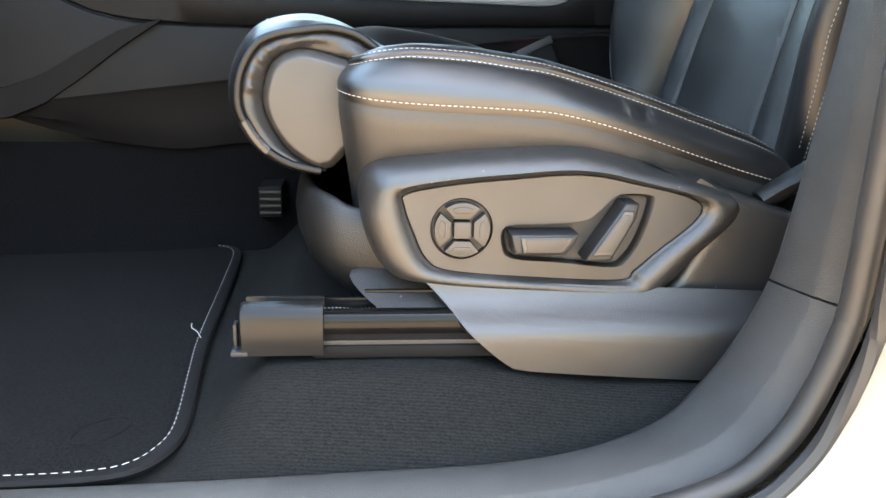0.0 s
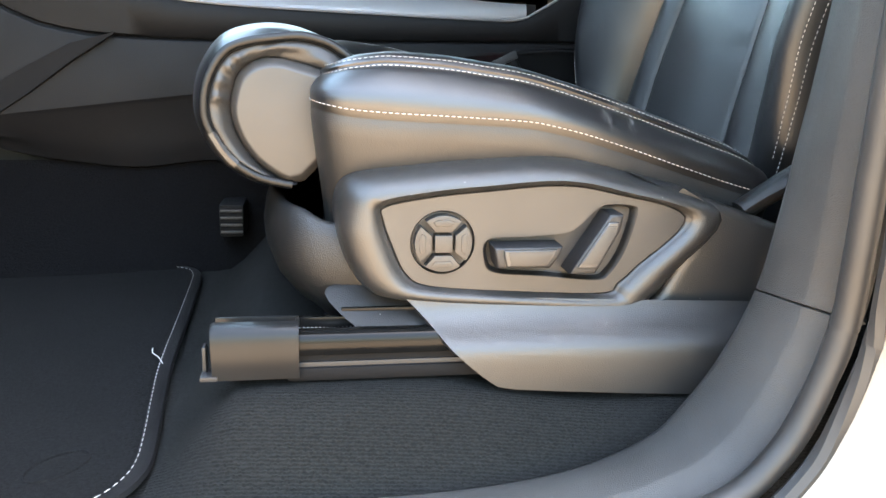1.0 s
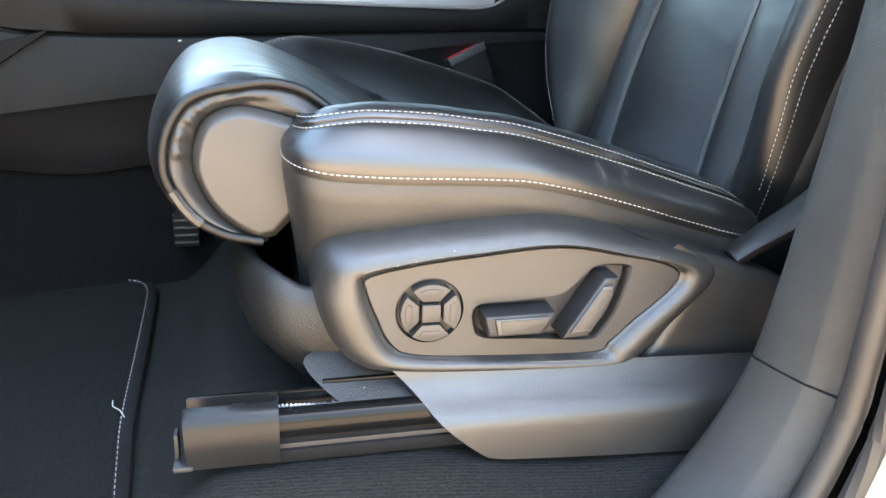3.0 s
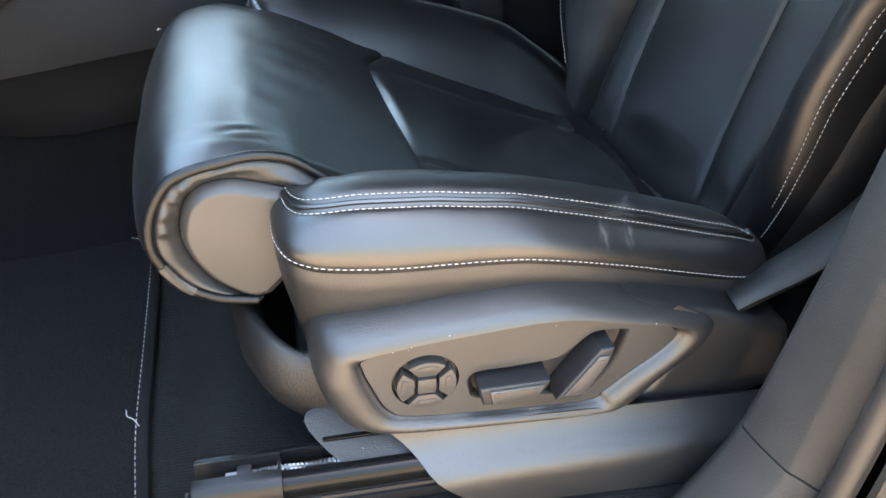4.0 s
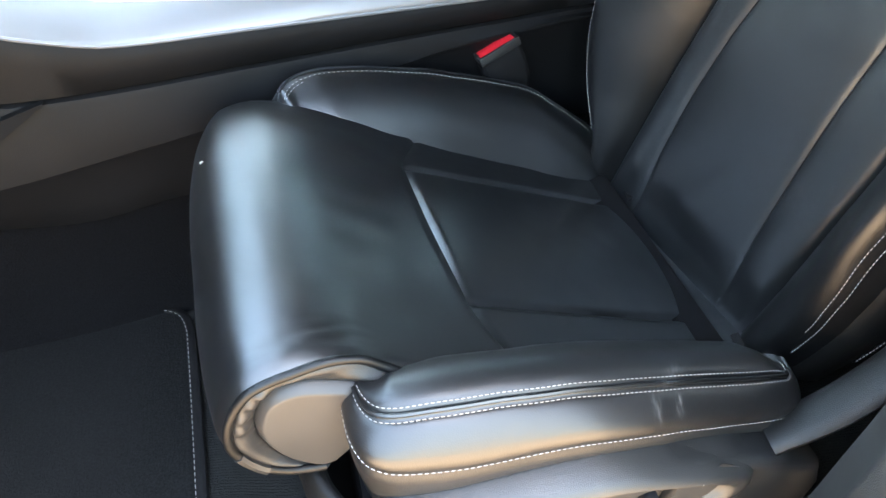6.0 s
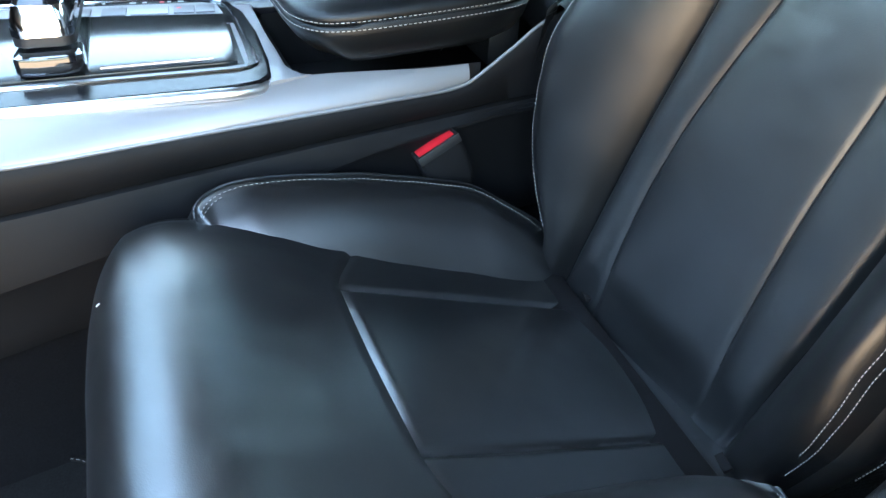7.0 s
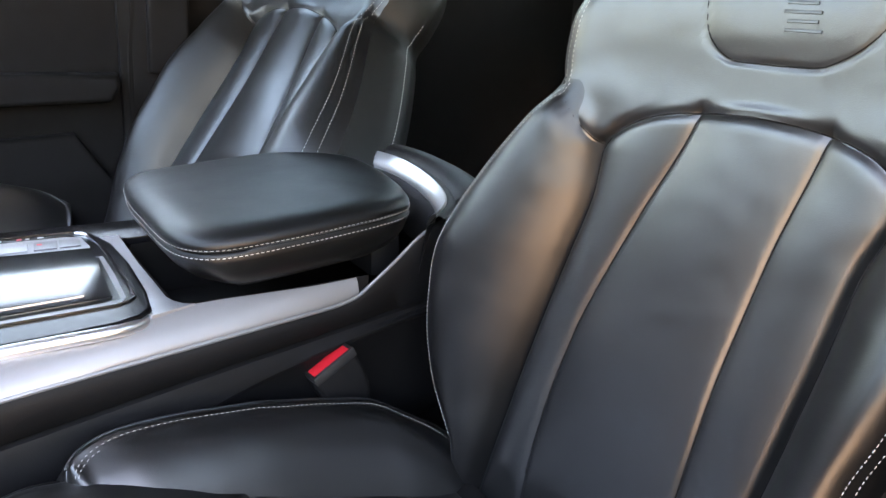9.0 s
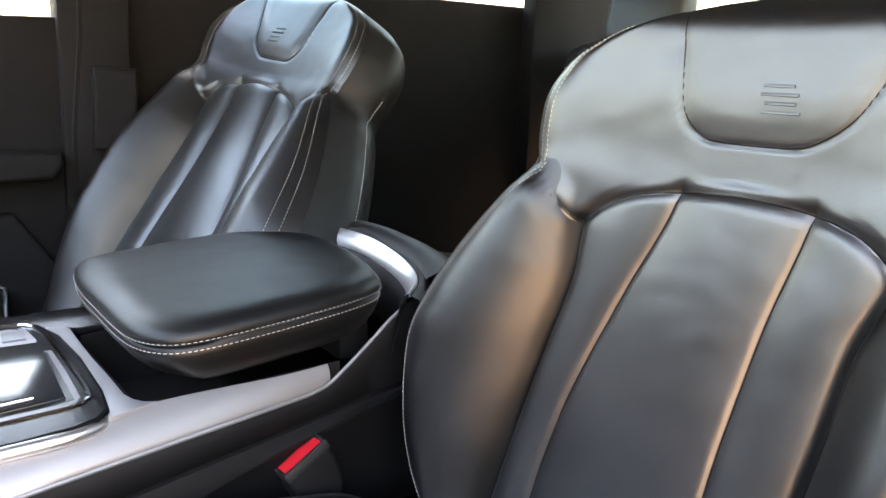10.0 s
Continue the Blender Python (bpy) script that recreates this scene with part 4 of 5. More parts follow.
        head2 = [bp(s, sg * wid(s, sg) * .93, .0012) for s in np.linspace(.528, .68, 40)]
        part("stitching", stitches([outer, inner, head1, head2], pitch=.0054, length=.0032, r=.00042, side=(-0.9, 0, 0.4)), THREAD, seat, "pale double stitching")
        far = [spine(s) + N * ((bp(s, sg * wid(s, sg)) - spine(s)).dot(N) * .72 - .043) + SIDE * (sg * (wid(s, sg) + .0195)) for s in np.linspace(.03, .56, 80)]
        if (sg < 0) != bool(recline):
            part("stitching", stitches([far], pitch=.0056, length=.0037, r=.00058, side=(0, sg, 0)), THREAD, seat, "pale side stitching")
    # sewn emblem on the headrest: plain slanted bars
    em = []
    for k in range(4):
        c = bp(.598 + k * .008, -.016 + k * .003, .0004)
        em.append(box(tuple(c), (.002, .034 - .006 * (k % 2), .0030), .0006, (0, 16.6, 6.5)))
    part("emblem", merged(*em), LEATHER, seat, "raised emblem of plain bars")

    # ---- cushion centre and thigh support
    def yc(x):
        return 0.315 + 0.10 * (x - 0.02)
    prof = smooth_line([(-.150, 0, .668), (-.185, 0, .678), (-.215, 0, .700), (-.234, 0, .735), (-.236, 0, .765), (-.226, 0, .795), (-.205, 0, .820), (-.172, 0, .8305),
                        (-.138, 0, .8295), (-.10, 0, .816), (-.05, 0, .7895), (.0, 0, .764), (.05, 0, .745), (.10, 0, .724), (.18, 0, .692),
                        (.26, 0, .660), (.32, 0, .637), (.355, 0, .622), (.385, 0, .618), (.42, 0, .60)], 12)

    def xch(y):                      # front seam of the insert
        return tab(y, [.05, .10, .197, .429, .50, .56], [.085, .066, .030, .013, .041, .06])
    qn = 150
    tops = [(p.x, p.z) for i, p in enumerate(prof) if i > 84]
    tx, tz = [a for a, b in tops], [b for a, b in tops]
    SEAM_ROW = next(i for i, p in enumerate(prof) if i > 84 and p.x >= .028)
    sx = prof[SEAM_ROW].x
    crow = []
    for i, p in enumerate(prof):
        a, b = prof[max(0, i - 1)], prof[min(len(prof) - 1, i + 1)]
        t = (b - a).normalized()
        nrm = V((-t.z, 0, t.x))
        hw = tab(p.x, [-.25, -.10, -.03, .5], [.208, .208, .215, .222]) if i > 40 else .208
        wide = 1.0 if i <= 40 else sstep(.0, -.10, p.x)
        row = []
        for j in range(qn + 1):
            q = -1 + 2 * j / qn
            y = yc(p.x) + q * hw + wide * (.018 + .018 * q)
            if q < 0:
                drop = 1.0 if i <= 60 else sstep(-.085, -.165, p.x)
                h = -.0125 * q ** 4 * drop - .0035 * drop * max(0, (-q - .93) / .07) ** 2 - .007 * (1 - drop) * max(0, (-q - .96) / .04) ** 2 * sstep(-.09, -.04, p.x)
            else:
                h = -(.019 * q ** 4 + .011 * q ** 2) * sstep(-.02, -.13, p.x) - .006 * max(0, (q - .94) / .06) ** 2
            px, pz = p.x, p.z
            if p.x > -.08 and i > 60:
                xs = xch(y)
                px = p.x + (xs - sx) * sstep(-.08, sx, p.x) * sstep(.20, sx, p.x)
                pz = tab(px, tx, tz)
                yb, yk = .429 + .10 * (px - .013), .197 + .11 * (px - .03)
                h -= .0038 * bell(px - xs, .0045)
                h -= .0028 * sstep(xs - .002, xs + .012, px) * (1 if yk < y < yb else .8)
                if px > xs - .004:
                    g = sstep(xs - .004, xs + .008, px) * sstep(.345, .335, px)
                    h -= .0050 * g * (bell(y - yb, .0042) + bell(y - yk, .0042))
                    if yk < y < yb:
                        h += .007 * g * (1 - ((y - (yb + yk) / 2) / ((yb - yk) / 2)) ** 2)
                h -= .012 * bell(px - .345, .006)
                # sat-in folds
                h += .0024 * bell((px - .19) - (y - .36) * .7, .012) * bell(y - .36, .07)
                h -= .0024 * bell((px - .215) - (y - .36) * .8, .012) * bell(y - .37, .06)
            else:
                # creases along the ends of the roll
                k = bell(abs(q) - .90, .08) * bell(p.x + .155, .06) * sstep(.78, .81, p.z)
                h += .0016 * k * noise.noise((q * 34 + p.x * 8, p.x * 22, 7)) * (1 if q < 0 else .4)
            h += .0016 * noise.noise((px * 11 + y * 6, y * 30 - px * 8, 2.5)) * sstep(-.17, -.12, px) * sstep(.0, -.05, px) * (1 if i > 60 else 0)
            h += .0010 * noise.noise((px * 12, y * 12, p.z * 12)) + .0003 * noise.noise((px * 38, y * 26, 4 + p.z * 30))
            px += -.05 * (y - .42) * sstep(-.06, -.17, p.x)      # the roll stands slightly askew
            row.append(V((px, y, pz)) + nrm * h)
        crow.append(row)
    # split at the insert's front seam
    pieces = {}
    for i in range(len(crow) - 1):
        for j in range(qn):
            k = "seat_insert" if i >= SEAM_ROW else "thigh_support"
            pieces.setdefault(k, []).append((i, j))
    for k, cells in pieces.items():
        bm, vm = bmesh.new(), {}
        for i, j in cells:
            f = []
            for q in ((i, j), (i, j + 1), (i + 1, j + 1), (i + 1, j)):
                if q not in vm:
                    vm[q] = bm.verts.new(crow[q[0]][q[1]])
                f.append(vm[q])
            bm.faces.new(f)
        part(k, bm, LEATHER, seat, sharp=70)

    for y, x, z in ((.180, .352, .640), (.470, .350, .640)):
        part("cover_clip", box((x, y, z), (.010, .022, .005), .0015, (0, -30, -10)), DARK, seat)

    # ---- end of the thigh support: rolled lip, drawn skin and moulded plate
    for sg in (-1, 1):
        ends = [r[0] if sg < 0 else r[-1] for r in crow]
        last = max(i for i, p in enumerate(prof) if p.x < (-.04 if sg < 0 else -.10))
        rim = smooth_line([(-.128, 0, .684), (-.140, 0, .690), (-.158, 0, .704), (-.171, 0, .722), (-.178, 0, .739), (-.180, 0, .754), (-.177, 0, .770), (-.171, 0, .784), (-.159, 0, .7935), (-.141, 0, .7975), (-.118, 0, .793), (-.089, 0, .785)], 8)
        edge = [rim[min(len(rim) - 1, round(i * (len(rim) - 1) / (last - 1)))] for i in range(last)]
        y0 = yc(-.15) + .018 + sg * .222

        def inward(e, r_, d, dy):        # a point d inside the roll's edge, towards the plate
            u = V((r_.x - e.x, 0, r_.z - e.z)).normalized()
            return e + u * d + V((0, sg * dy, 0))
        lip = [inward(e, r_, .0034, .0005) for e, r_ in zip(ends, edge)]
        part("rolled_lip", tube(lip, .0042, 10), ARM_LEATHER, seat)
        root = [inward(e, r_, .0082, -.0015) for e, r_ in zip(ends, edge)]
        # dark tube along the lip's seam, drawn as the shade in its groove
        part("lip_seam_shade", tube(root, .0011, 6), DARK, seat)
        skin = []
        for k in range(13):
            f = k / 12
            ring = []
            for i, (e, r_) in enumerate(zip(root, edge)):
                w = e + (r_ - e) * f
                arch = max(0, math.sin(f * math.pi)) ** .7
                fold = noise.noise((i * .09 + f * .9, f * .8, 4 + sg)) * .0030 + noise.noise((i * .03, f * 2.0, 9)) * .0020
                # drawn pleats at the upper front
                fold += sum(.0030 * bell(i - c - 9 * f, 2.6) for c in (50, 58, 66, 74))
                y = e.y + (y0 - sg * .001 - e.y) * f + sg * (.0048 + fold) * arch
                ring.append(V((w.x, y, w.z)))
            skin.append(ring)
        part("drawn_skin", grid(skin), LEATHER_DULL, seat, sharp=80)
        part("webbing", tube([p + V((0, sg * .0006, 0)) for p in lip[20:34]], .0048, 8), PLASTIC, seat, "woven webbing strip on the lower lip")
        po = [(p.x, p.z) for p in rim[::2]] + [(-.083, .766), (-.086, .735), (-.098, .706), (-.116, .687)]
        cx_, cz_ = -.135, .742
        shrink = lambda k, y: [V((cx_ + (x - cx_) * k, y, cz_ + (z - cz_) * k)) for x, z in po]
        plate = grid([shrink(1.0, y0 - sg * .02), shrink(1.0, y0 - sg * .003), shrink(.985, y0 + sg * .0015), shrink(.875, y0 + sg * .0082), shrink(.855, y0 + sg * .0090), shrink(.82, y0 + sg * .0092)], closed=True, cap=True)
        part("end_plate", plate, PLASTIC_SMOOTH, seat, "smooth brown-grey plastic end plate", sharp=50)
        part("plate_clip", box((-.117, y0 + sg * .001, .703), (.008, .006, .018), .001), DARK, seat)

    # ---- cushion side bolsters: swept between an outer and an inner line
    ox = [(-.100, .150), (-.108, .115), (-.109, .082), (-.107, .057), (-.100, .038), (-.089, .028), (-.070, .0225), (-.03, .0195), (.02, .021), (.075, .023), (.125, .026), (.19, .034), (.26, .042), (.30, .048), (.325, .056), (.338, .075), (.342, .10)]
    ix = [(-.060, .150), (-.062, .150), (-.060, .149), (-.056, .148), (-.05, .147), (-.044, .146), (-.03, .145), (-.005, .145), (.03, .146), (.075, .150), (.125, .155), (.19, .160), (.25, .165), (.28, .165), (.30, .165), (.31, .165), (.315, .165)]
    zl = lambda x: tab(x, [-.11, -.07, .02, .075, .113, .168, .229, .29, .34], [.762, .756, .752, .749, .742, .727, .708, .690, .678])
    zu = lambda x: tab(x, [-.11, -.08, -.05, 0, .045, .07, .12, .175, .23, .29, .34], [.783, .790, .793, .791, .786, .783, .771, .755, .738, .720, .708])
    # inset share, base line (0 lower seam, 1 upper seam), height
    sec = [(.30, 0, -.125), (.24, 0, -.10), (.14, 0, -.07), (.06, 0, -.045), (.005, 0, -.022), (-.014, 0, -.011), (-.004, 0, -.0065), (-.004, 0, -.0045), (-.018, 0, .0), (-.026, .10, .002),
           (-.020, .26, .003), (.004, .43, .0025), (.038, .59, .002), (.074, .74, .0015), (.108, .86, .001), (.136, .95, .0005), (.160, 1, .0), (.180, 1, .0000), (.186, 1, .0025), (.197, 1, .0045), (.208, 1, .0048), (.215, 1, .004), (.225, 1, .0066), (.29, 1, .0110), (.38, 1, .0125), (.48, 1, .010), (.62, 1, .0), (.78, 1, -.021), (.92, 1, -.046), (1.05, 1, -.075)]
    for sg in (-1, 1):
        O = smooth_line([(x, y, 0) for x, y in ox], 6)
        I = smooth_line([(x, y, 0) for x, y in ix], 6)

        def mir(p):
            return p if sg < 0 else V((p.x + .012 * sstep(.25, .34, p.x) - .028 * sstep(.08, -.06, p.x), 2 * yc(p.x) - p.y - .030 * sstep(.20, .34, p.x), p.z))
        def sp(i, f, base, dz):
            o, n2 = O[i], I[i]
            z0, z1 = zl(o.x), zu(o.x)
            end = sstep(len(O) - 22, len(O) - 1, i)
            z = z0 + (z1 - z0) * base + dz - (.035 * end * sstep(0, .4, f) if f > 0 else 0)
            if sg < 0:
                z -= .085 * sstep(16, 0, i) * sstep(.05, .4, f) + .045 * sstep(30, 6, i) * sstep(.22, .6, f)
            else:
                z -= .110 * sstep(.045, .115, o.y) * sstep(.1, -.05, o.x) + .024 * sstep(40, 6, i) * sstep(.28, .80, f)
            if sg > 0:
                z += .009 * bell(f - .2, .14) + .014 * sstep(.12, -.08, o.x) - .034 * sstep(.22, .345, o.x)
            p = o + (n2 - o) * f
            p = V((p.x, p.y, z))
            if f > .1:
                p.x += .004 * sstep(12, 0, i)
            p += V((0, .0012 * noise.noise((p.x * 18, z * 18, sg)), .0014 * noise.noise((p.x * 14, f * 5, 2 + sg)) * sstep(.2, .5, f)))
            return mir(p)
        rows_ = [[sp(i, *q) for i in range(len(O))] for q in sec]
        part("cushion_side", grid(rows_[:8]), LEATHER_DULL, seat, sharp=80)
        part("cushion_bolster", grid(rows_[7:]), WORN if sg < 0 else LEATHER, seat, sharp=80)
        part("piping", tube([sp(i, .197, 1, .0040) for i in range(14 if sg < 0 else 20, len(O) - (4 if sg < 0 else 14))], .0020, 6), LEATHER, seat)
        off = V((0, -.0012 if sg < 0 else .0012, .0006))
        low = [sp(i, -.024, 0, .0012) + off for i in range(10 if sg < 0 else 20, len(O) - 8)]
        us_ = [sp(i, .168 if sg < 0 else .345, 1, .0004 if sg < 0 else .0126) + off for i in range(15 if sg < 0 else 19, len(O) - 4)]
        ui_ = [sp(i, .228 if sg < 0 else .385, 1, .0072 if sg < 0 else .0128) + V((0, 0, .001)) for i in range(16 if sg < 0 else 20, len(O) - 4)]
        part("stitching", stitches([low], pitch=.0052, length=.0034, r=.00042, side=(0, -1, .1)), THREAD, seat, "pale lower stitching")
        part("stitching", stitches([us_, ui_ if sg < 0 else ui_[:15]], pitch=.0048 if sg < 0 else .0062, length=.0032, r=.00040, side=(0, -.5, .9)), THREAD, seat, "pale double stitching")

    # ---- plastic front shell under the thigh support
    line = smooth_line([(.06, .036, 0), (-.05, .039, 0), (-.09, .042, 0), (-.112, .050, 0), (-.128, .072, 0), (-.140, .11, 0), (-.150, .2, 0), (-.150, .43, 0), (-.140, .52, 0), (-.128, .558, 0), (-.10, .585, 0), (.06, .592, 0)], 6)
    shell = []
    for off, z in ((-.016, .60), (-.014, .64), (-.010, .660), (-.005, .668), (.0, .6695), (.004, .667), (.009, .655), (.0115, .638), (.010, .620), (.003, .600), (-.012, .580), (-.032, .566), (-.06, .556), (-.10, .552)):
        ring_ = []
        for i, p in enumerate(line):
            t = (line[min(i + 1, len(line) - 1)] - line[max(i - 1, 0)]).normalized()
            o = V((-t.y, t.x, 0))
            ring_.append(V((p.x + o.x * off, p.y + o.y * off, z - .010 * sstep(-.125, -.09, p.x))))
        shell.append(ring_)
    part("front_shell", grid(shell), SHELL, seat, "grained black plastic front shell", sharp=70)
    # pan carried down to the floor as a dark block for the under-seat shadow
    part("seat_pan_shade", box((.12, .33, .590), (.44, .54, .10), .01), DARK, seat)

    # ---- side shield with its moulded rim and control recess
    rin = [(-.049, .681), (-.010, .689), (.036, .694), (.10, .699), (.15, .692), (.218, .671), (.176, .626), (.160, .611), (.146, .602), (.06, .6055), (-.010, .6115), (-.031, .6225), (-.0435, .648), (-.051, .670)]
    rout = [(-.075, .705), (-.015, .716), (.037, .721), (.10, .7235), (.165, .709), (.262, .676), (.222, .622), (.196, .592), (.172, .580), (.06, .589), (-.035, .597), (-.066, .608), (-.084, .640), (-.089, .680)]

    def outline(k):
        """Between the recess (0) and the outer edge (1)."""
        pts_ = [((1 - k) * a[0] + k * b[0], (1 - k) * a[1] + k * b[1]) for a, b in zip(rin, rout)]
        return ring2(pts_, 6)
    loops = [(1.06, .058), (1.04, .040), (1.0, .022), (.93, .010), (.82, .002), (.62, -.0045), (.40, -.006), (.22, -.0045), (.10, .001), (.045, .0035), (.03, .0038), (.015, .006), (.0, .0055), (-.03, .0035)]
    rws = []
    for k, y in loops:
        o = outline(k)
        top = [max(0.0, (z - .66) / .06) for x, z in o]
        rws.append([V((x, y + .028 * t_ * max(0, k - .25) + .010 * sstep(.2, .34, x), z)) for (x, z), t_ in zip(o, top)])
    bm = grid(rws, closed=True)
    well = ring2([(.040, .652), (.075, .6545), (.108, .6575), (.120, .664), (.134, .678), (.145, .682), (.166, .681), (.171, .674), (.163, .642), (.151, .621), (.138, .615), (.090, .6195), (.048, .623), (.038, .633)], 4)
    cx, cz = .105, .648
    lip = lambda k, y: [V((cx + (x - cx) * k, y, cz + (z - cz) * k)) for x, z in well]
    R = .0262
    circle = lambda k, y: [V((R * k * math.cos(a), y, .65 + R * k * math.sin(a))) for a in np.linspace(0, 2 * math.pi, 40, endpoint=False)]
    # the panel is cut out for the switch and the lever recess
    bm2 = bmesh.new()
    for loop in (rws[-1], lip(1.02, .0035), circle(1.06, .0035)):
        vs = [bm2.verts.new(p) for p in loop]
        for k in range(len(vs)):
            bm2.edges.new((vs[k - 1], vs[k]))
    bmesh.ops.triangle_fill(bm2, use_beauty=True, edges=bm2.edges[:], normal=(0, -1, 0))
    shield = part("side_shield", bm, PLASTIC, seat, "grained dark plastic side shield", sharp=60)
    part("control_panel", bm2, PLASTIC_SMOOTH, seat, "smooth brown-grey control panel")
    rear_ = [(.170, .7075), (.25, .684), (.335, .655), (.347, .62), (.342, .585), (.30, .572), (.185, .575), (.205, .60), (.226, .64), (.205, .688)]
    part("shield_rear", prism(rear_, "y", .0075, .06, .012, 4), PLASTIC, seat, sharp=60)
    vrows = []
    for x in [-.034 + .079 * k / 12 for k in range(13)] + [.06, .10, .16, .22, .29, .36]:
        zt = tab(x, [-.035, -.012, .06, .36], [.612, .606, .602, .592])
        zb = tab(x, [-.035, .041, .047, .056, .116, .238, .36], [.6065, .536, .5325, .531, .526, .518, .512])
        vrows.append([V((x, tab(zt - (zt - zb) * k / 12, [.50, .562, .568, .582, .595, .607], [-.036, -.034, -.032, -.014, -.005, -.002]), zt - (zt - zb) * k / 12)) for k in range(13)])
    bmv = grid(vrows)
    bmesh.ops.recalc_face_normals(bmv, faces=bmv.faces[:])
    bmesh.ops.solidify(bmv, geom=bmv.faces[:], thickness=.006)
    part("lower_valance", bmv, PLASTIC, seat, "dark plastic lower valance", sharp=50)
    hinge = smooth_line([(.29, .040, .668), (.32, .036, .690), (.355, .036, .712), (.40, .040, .745), (.46, .05, .80)], 6)
    if not recline:
        part("hinge_cover", tube(hinge, .024, 14, flat=.45), SHELL, seat)
    tabp = ring2([(-.099, .599), (-.085, .604), (-.060, .606), (-.03, .600), (.02, .586), (.02, .574), (-.03, .5745), (-.062, .576), (-.080, .583)], 4)
    flap = lambda d, k: [V((-.04 + (x + .04) * k, -.012 + (.59 + (z - .59) * k - .574) * 1.4 + d, .59 + (z - .59) * k + d * .5)) for x, z in tabp]
    part("hinge_flap", grid([flap(.006, .9), flap(.005, .98), flap(.002, 1.0), flap(.0, .985), flap(.0, .93), flap(.0015, .6)], closed=True, cap=True), SHELL, seat, "smooth dark plastic flap", sharp=60)

    # ---- switches
    sw = part("lumbar_switch", grid([circle(1.06, .0034), circle(1.045, .0042), circle(1.03, .0100), circle(.90, .0100)], closed=True), PLASTIC_BLACK, seat, "round four-way lumbar switch", sharp=60)
    part("switch_well", prism([(p.x, p.z) for p in circle(.99, 0)], "y", .0080, .0100), PLASTIC_BLACK, sw)
    for k in range(4):
        c0 = radians(90 * k)
        pl_ = []
        for a in np.linspace(-38, 38, 12):
            pl_.append((.0245 * math.cos(c0 + radians(a)), .0245 * math.sin(c0 + radians(a))))
        for a, r_ in ((35, .0122), (-35, .0122)):
            pl_.append((r_ * math.cos(c0 + radians(a)), r_ * math.sin(c0 + radians(a))))
        part("switch_segment", prism([(x, z + .65) for x, z in pl_], "y", -.0022, .009, .0012), PLASTIC_SMOOTH, sw)
        ib = [(r_ * math.cos(c0 + radians(a)), r_ * math.sin(c0 + radians(a))) for a, r_ in [(b, .021) for b in np.linspace(-26, 26, 7)] + [(24, .0165), (-24, .0165)]]
        part("segment_dish", prism([(x, z + .65) for x, z in ib], "y", -.0029, -.001, .0006), PLASTIC_SMOOTH, sw)
    part("switch_centre", box((0, .0030, .65), (.0150, .012, .0150), .0012), PLASTIC_SMOOTH, sw)
    # rim and floor in darker plastics: the recess's shading is in their colour
    wl = part("switch_recess", grid([lip(1.02, .0034), lip(1.0, .0042), lip(.97, .0062), lip(.95, .0120), lip(.88, .0128)], closed=True), SHELL, seat, sharp=60)
    flo = bmesh.new()
    flo.faces.new([flo.verts.new(p) for p in lip(.90, .0126)])
    bmesh.ops.triangulate(flo, faces=flo.faces[:])
    part("recess_floor", flo, PLASTIC_BLACK, wl)

    def knob(name, poly, label):
        c = (sum(p[0] for p in poly) / len(poly), sum(p[1] for p in poly) / len(poly))
        big = lambda k: [(c[0] + (x - c[0]) * k, c[1] + (z - c[1]) * k) for x, z in poly]
        o = part(name, prism(big(1.30), "y", -.0135, .014, .003, 3), PLASTIC_BLACK, seat, label)
        part("knob_face", prism(big(1.0), "y", -.0160, -.009, .0016, 3), KNOB, o, "paler satin lever face")
        part("knob_inlay", prism(big(.84), "y", -.0165, -.014, .0004), PLASTIC_SMOOTH, o)
    knob("seat_lever", [(.049, .647), (.095, .6475), (.0935, .642), (.087, .633), (.052, .633)], "flat forward and tilt lever")
    knob("backrest_lever", [(.139, .671), (.148, .671), (.147, .661), (.132, .631), (.114, .631), (.119, .639)], "slanted recline lever")
    return seat


seat = make_seat("black leather power seat with pale double stitching and pulled-out thigh support")

# ---------------------------------------------------------------- passenger seat: the same make, mirrored across the car, higher and further reclined
passenger = make_seat("black leather front passenger seat, reclined, with pale double stitching", 26, 0, .08)
own = Matrix.Rotation(radians(-8.1), 4, "Z") @ Matrix.Translation((V((.1, .33, .55)) - V((.364, .361, .645))) * K)
turn = Matrix.Rotation(radians(5.6), 4, "Z") @ Matrix.Rotation(radians(4.3), 4, "X")
passenger.matrix_basis = Matrix.Translation(V((.090, 1.300, .700)) * K) @ turn @ Matrix.Diagonal((1.235, -1.235, 1.235, 1)) @ own

# ---------------------------------------------------------------- lint and specks
lint = tagged(part("lint", tube(smooth_line([(-.2118, .3735, .8250), (-.2108, .3748, .8258), (-.2098, .3758, .8258), (-.2090, .3764, .8254)], 3), .0008, 6), DUST), "white fleck of lint on the thigh support", "lint")

rnd = random.Random(4)
bits = []
for k in range(16):
    if k < 9:
        c = (rnd.uniform(-.07, .30), rnd.uniform(-.0045, -.0035), rnd.uniform(.586, .600))
    else:
        x = rnd.uniform(-.06, .20)
        c = (x, -.0052, tab(x, [-.08, .037, .10, .165, .30], [.690, .706, .709, .697, .655]) - rnd.uniform(.0, .010))
    bits.append(box(c, tuple(rnd.uniform(.0003, .0009) for _ in range(3)), 0, (rnd.uniform(0, 90), rnd.uniform(0, 90), 0)))
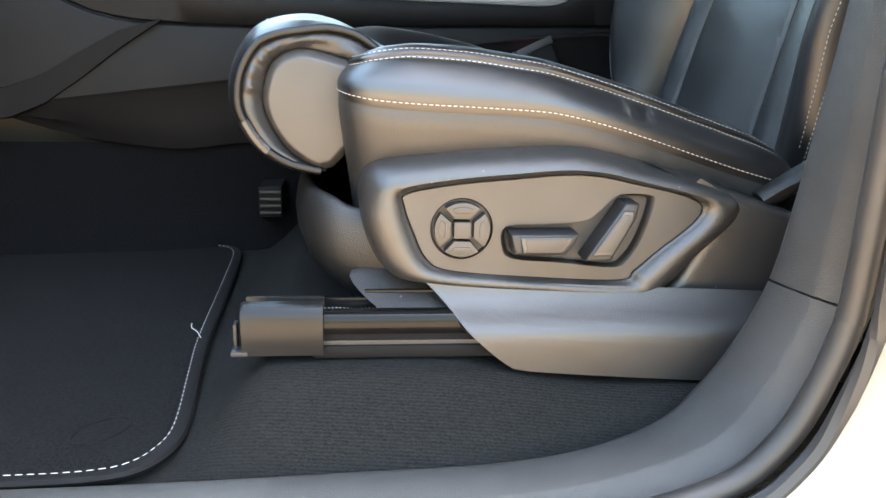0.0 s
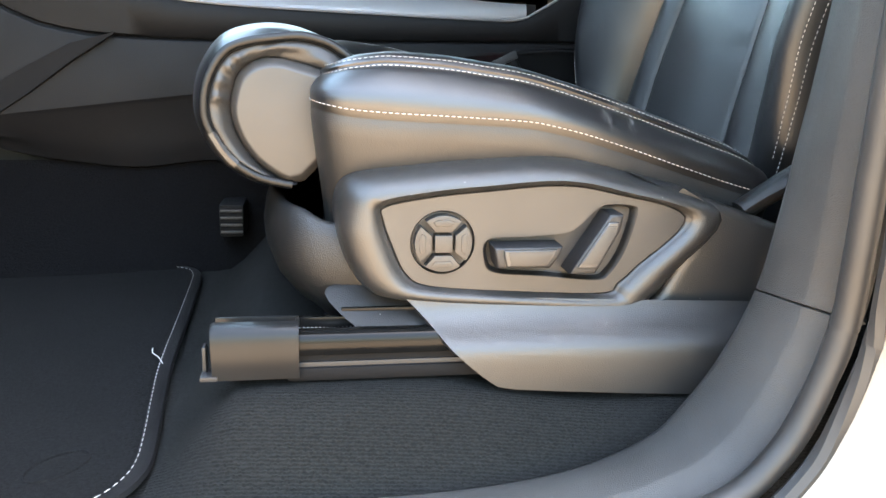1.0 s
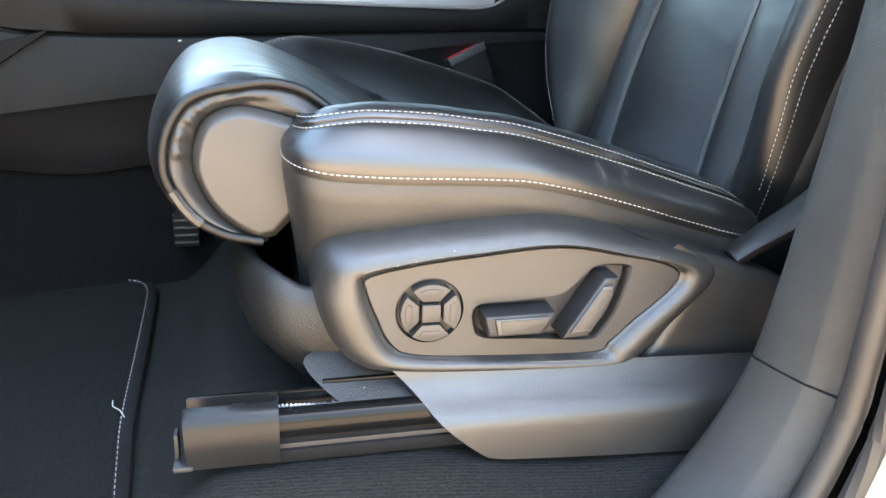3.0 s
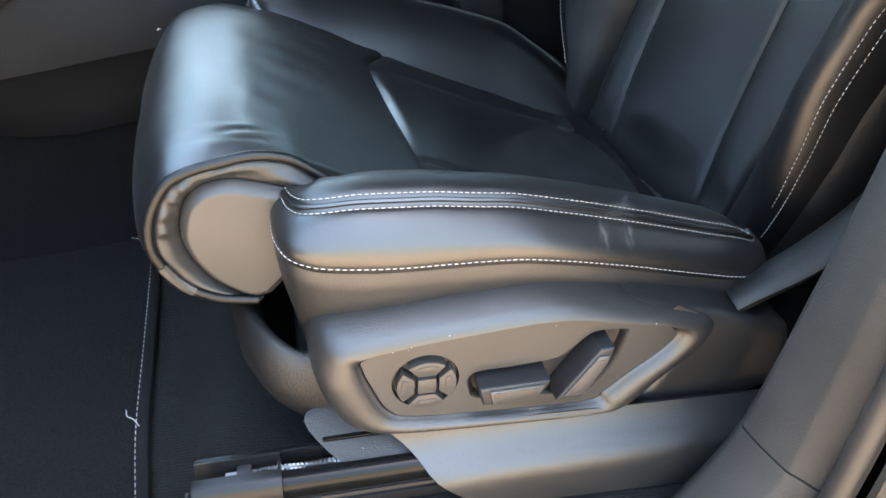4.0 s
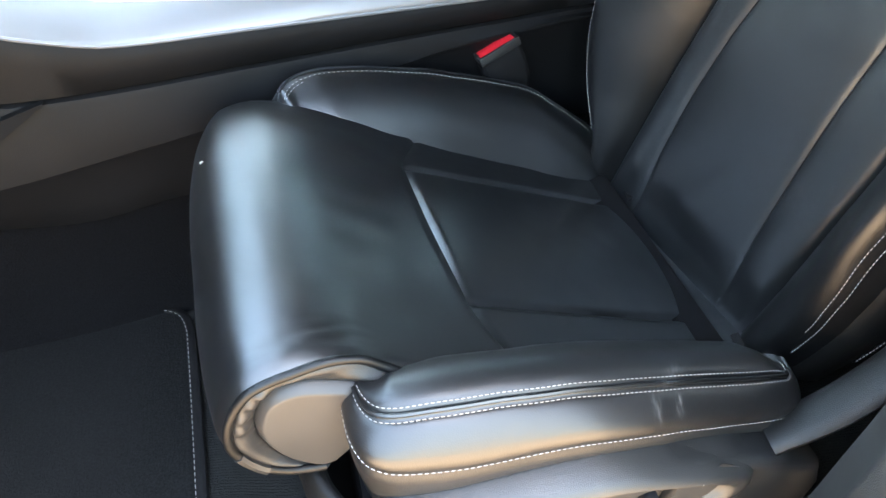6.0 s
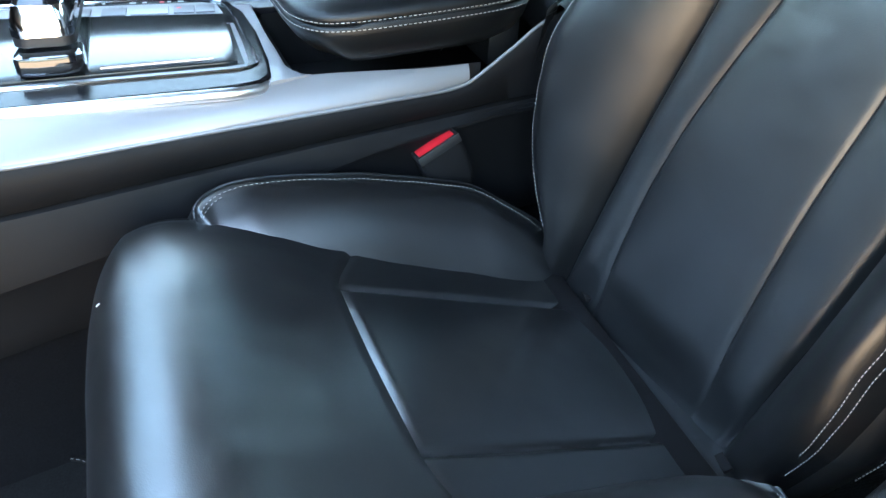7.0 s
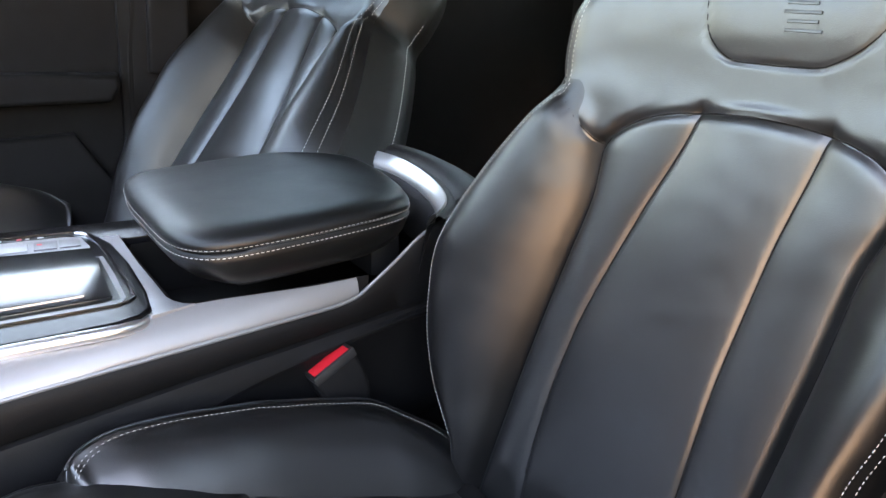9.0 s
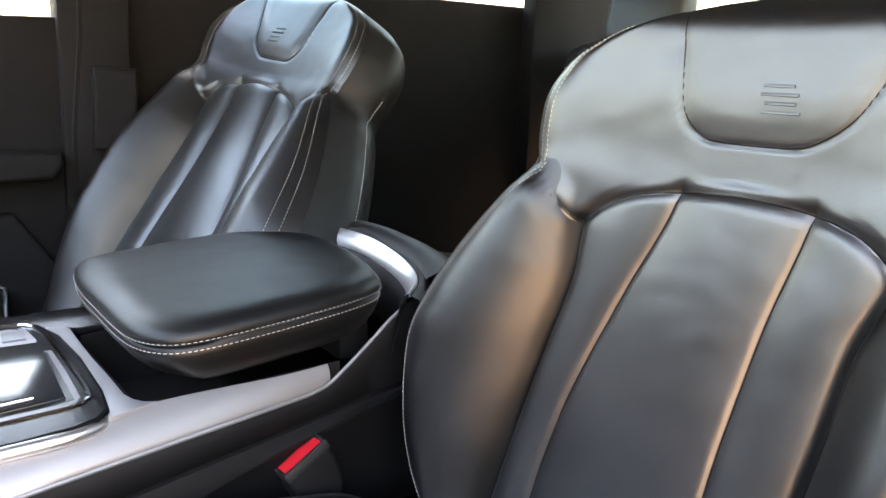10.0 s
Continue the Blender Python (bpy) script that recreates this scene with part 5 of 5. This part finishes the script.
for k in range(16):
    x, y = rnd.uniform(-.15, .0), rnd.uniform(.16, .46)
    c = (x, y, tab(x, [-.204, -.172, -.139, -.10, -.05, .0], [.818, .829, .823, .803, .780, .762]) - .0016)
    bits.append(box(c, tuple(rnd.uniform(.0005, .0013) for _ in range(3)), 0, (rnd.uniform(0, 90), rnd.uniform(0, 90), 0)))
tagged(part("dust", merged(*bits), DUST), "tiny pale dust specks on the side shield and cushion", "dust", kind="stuff")
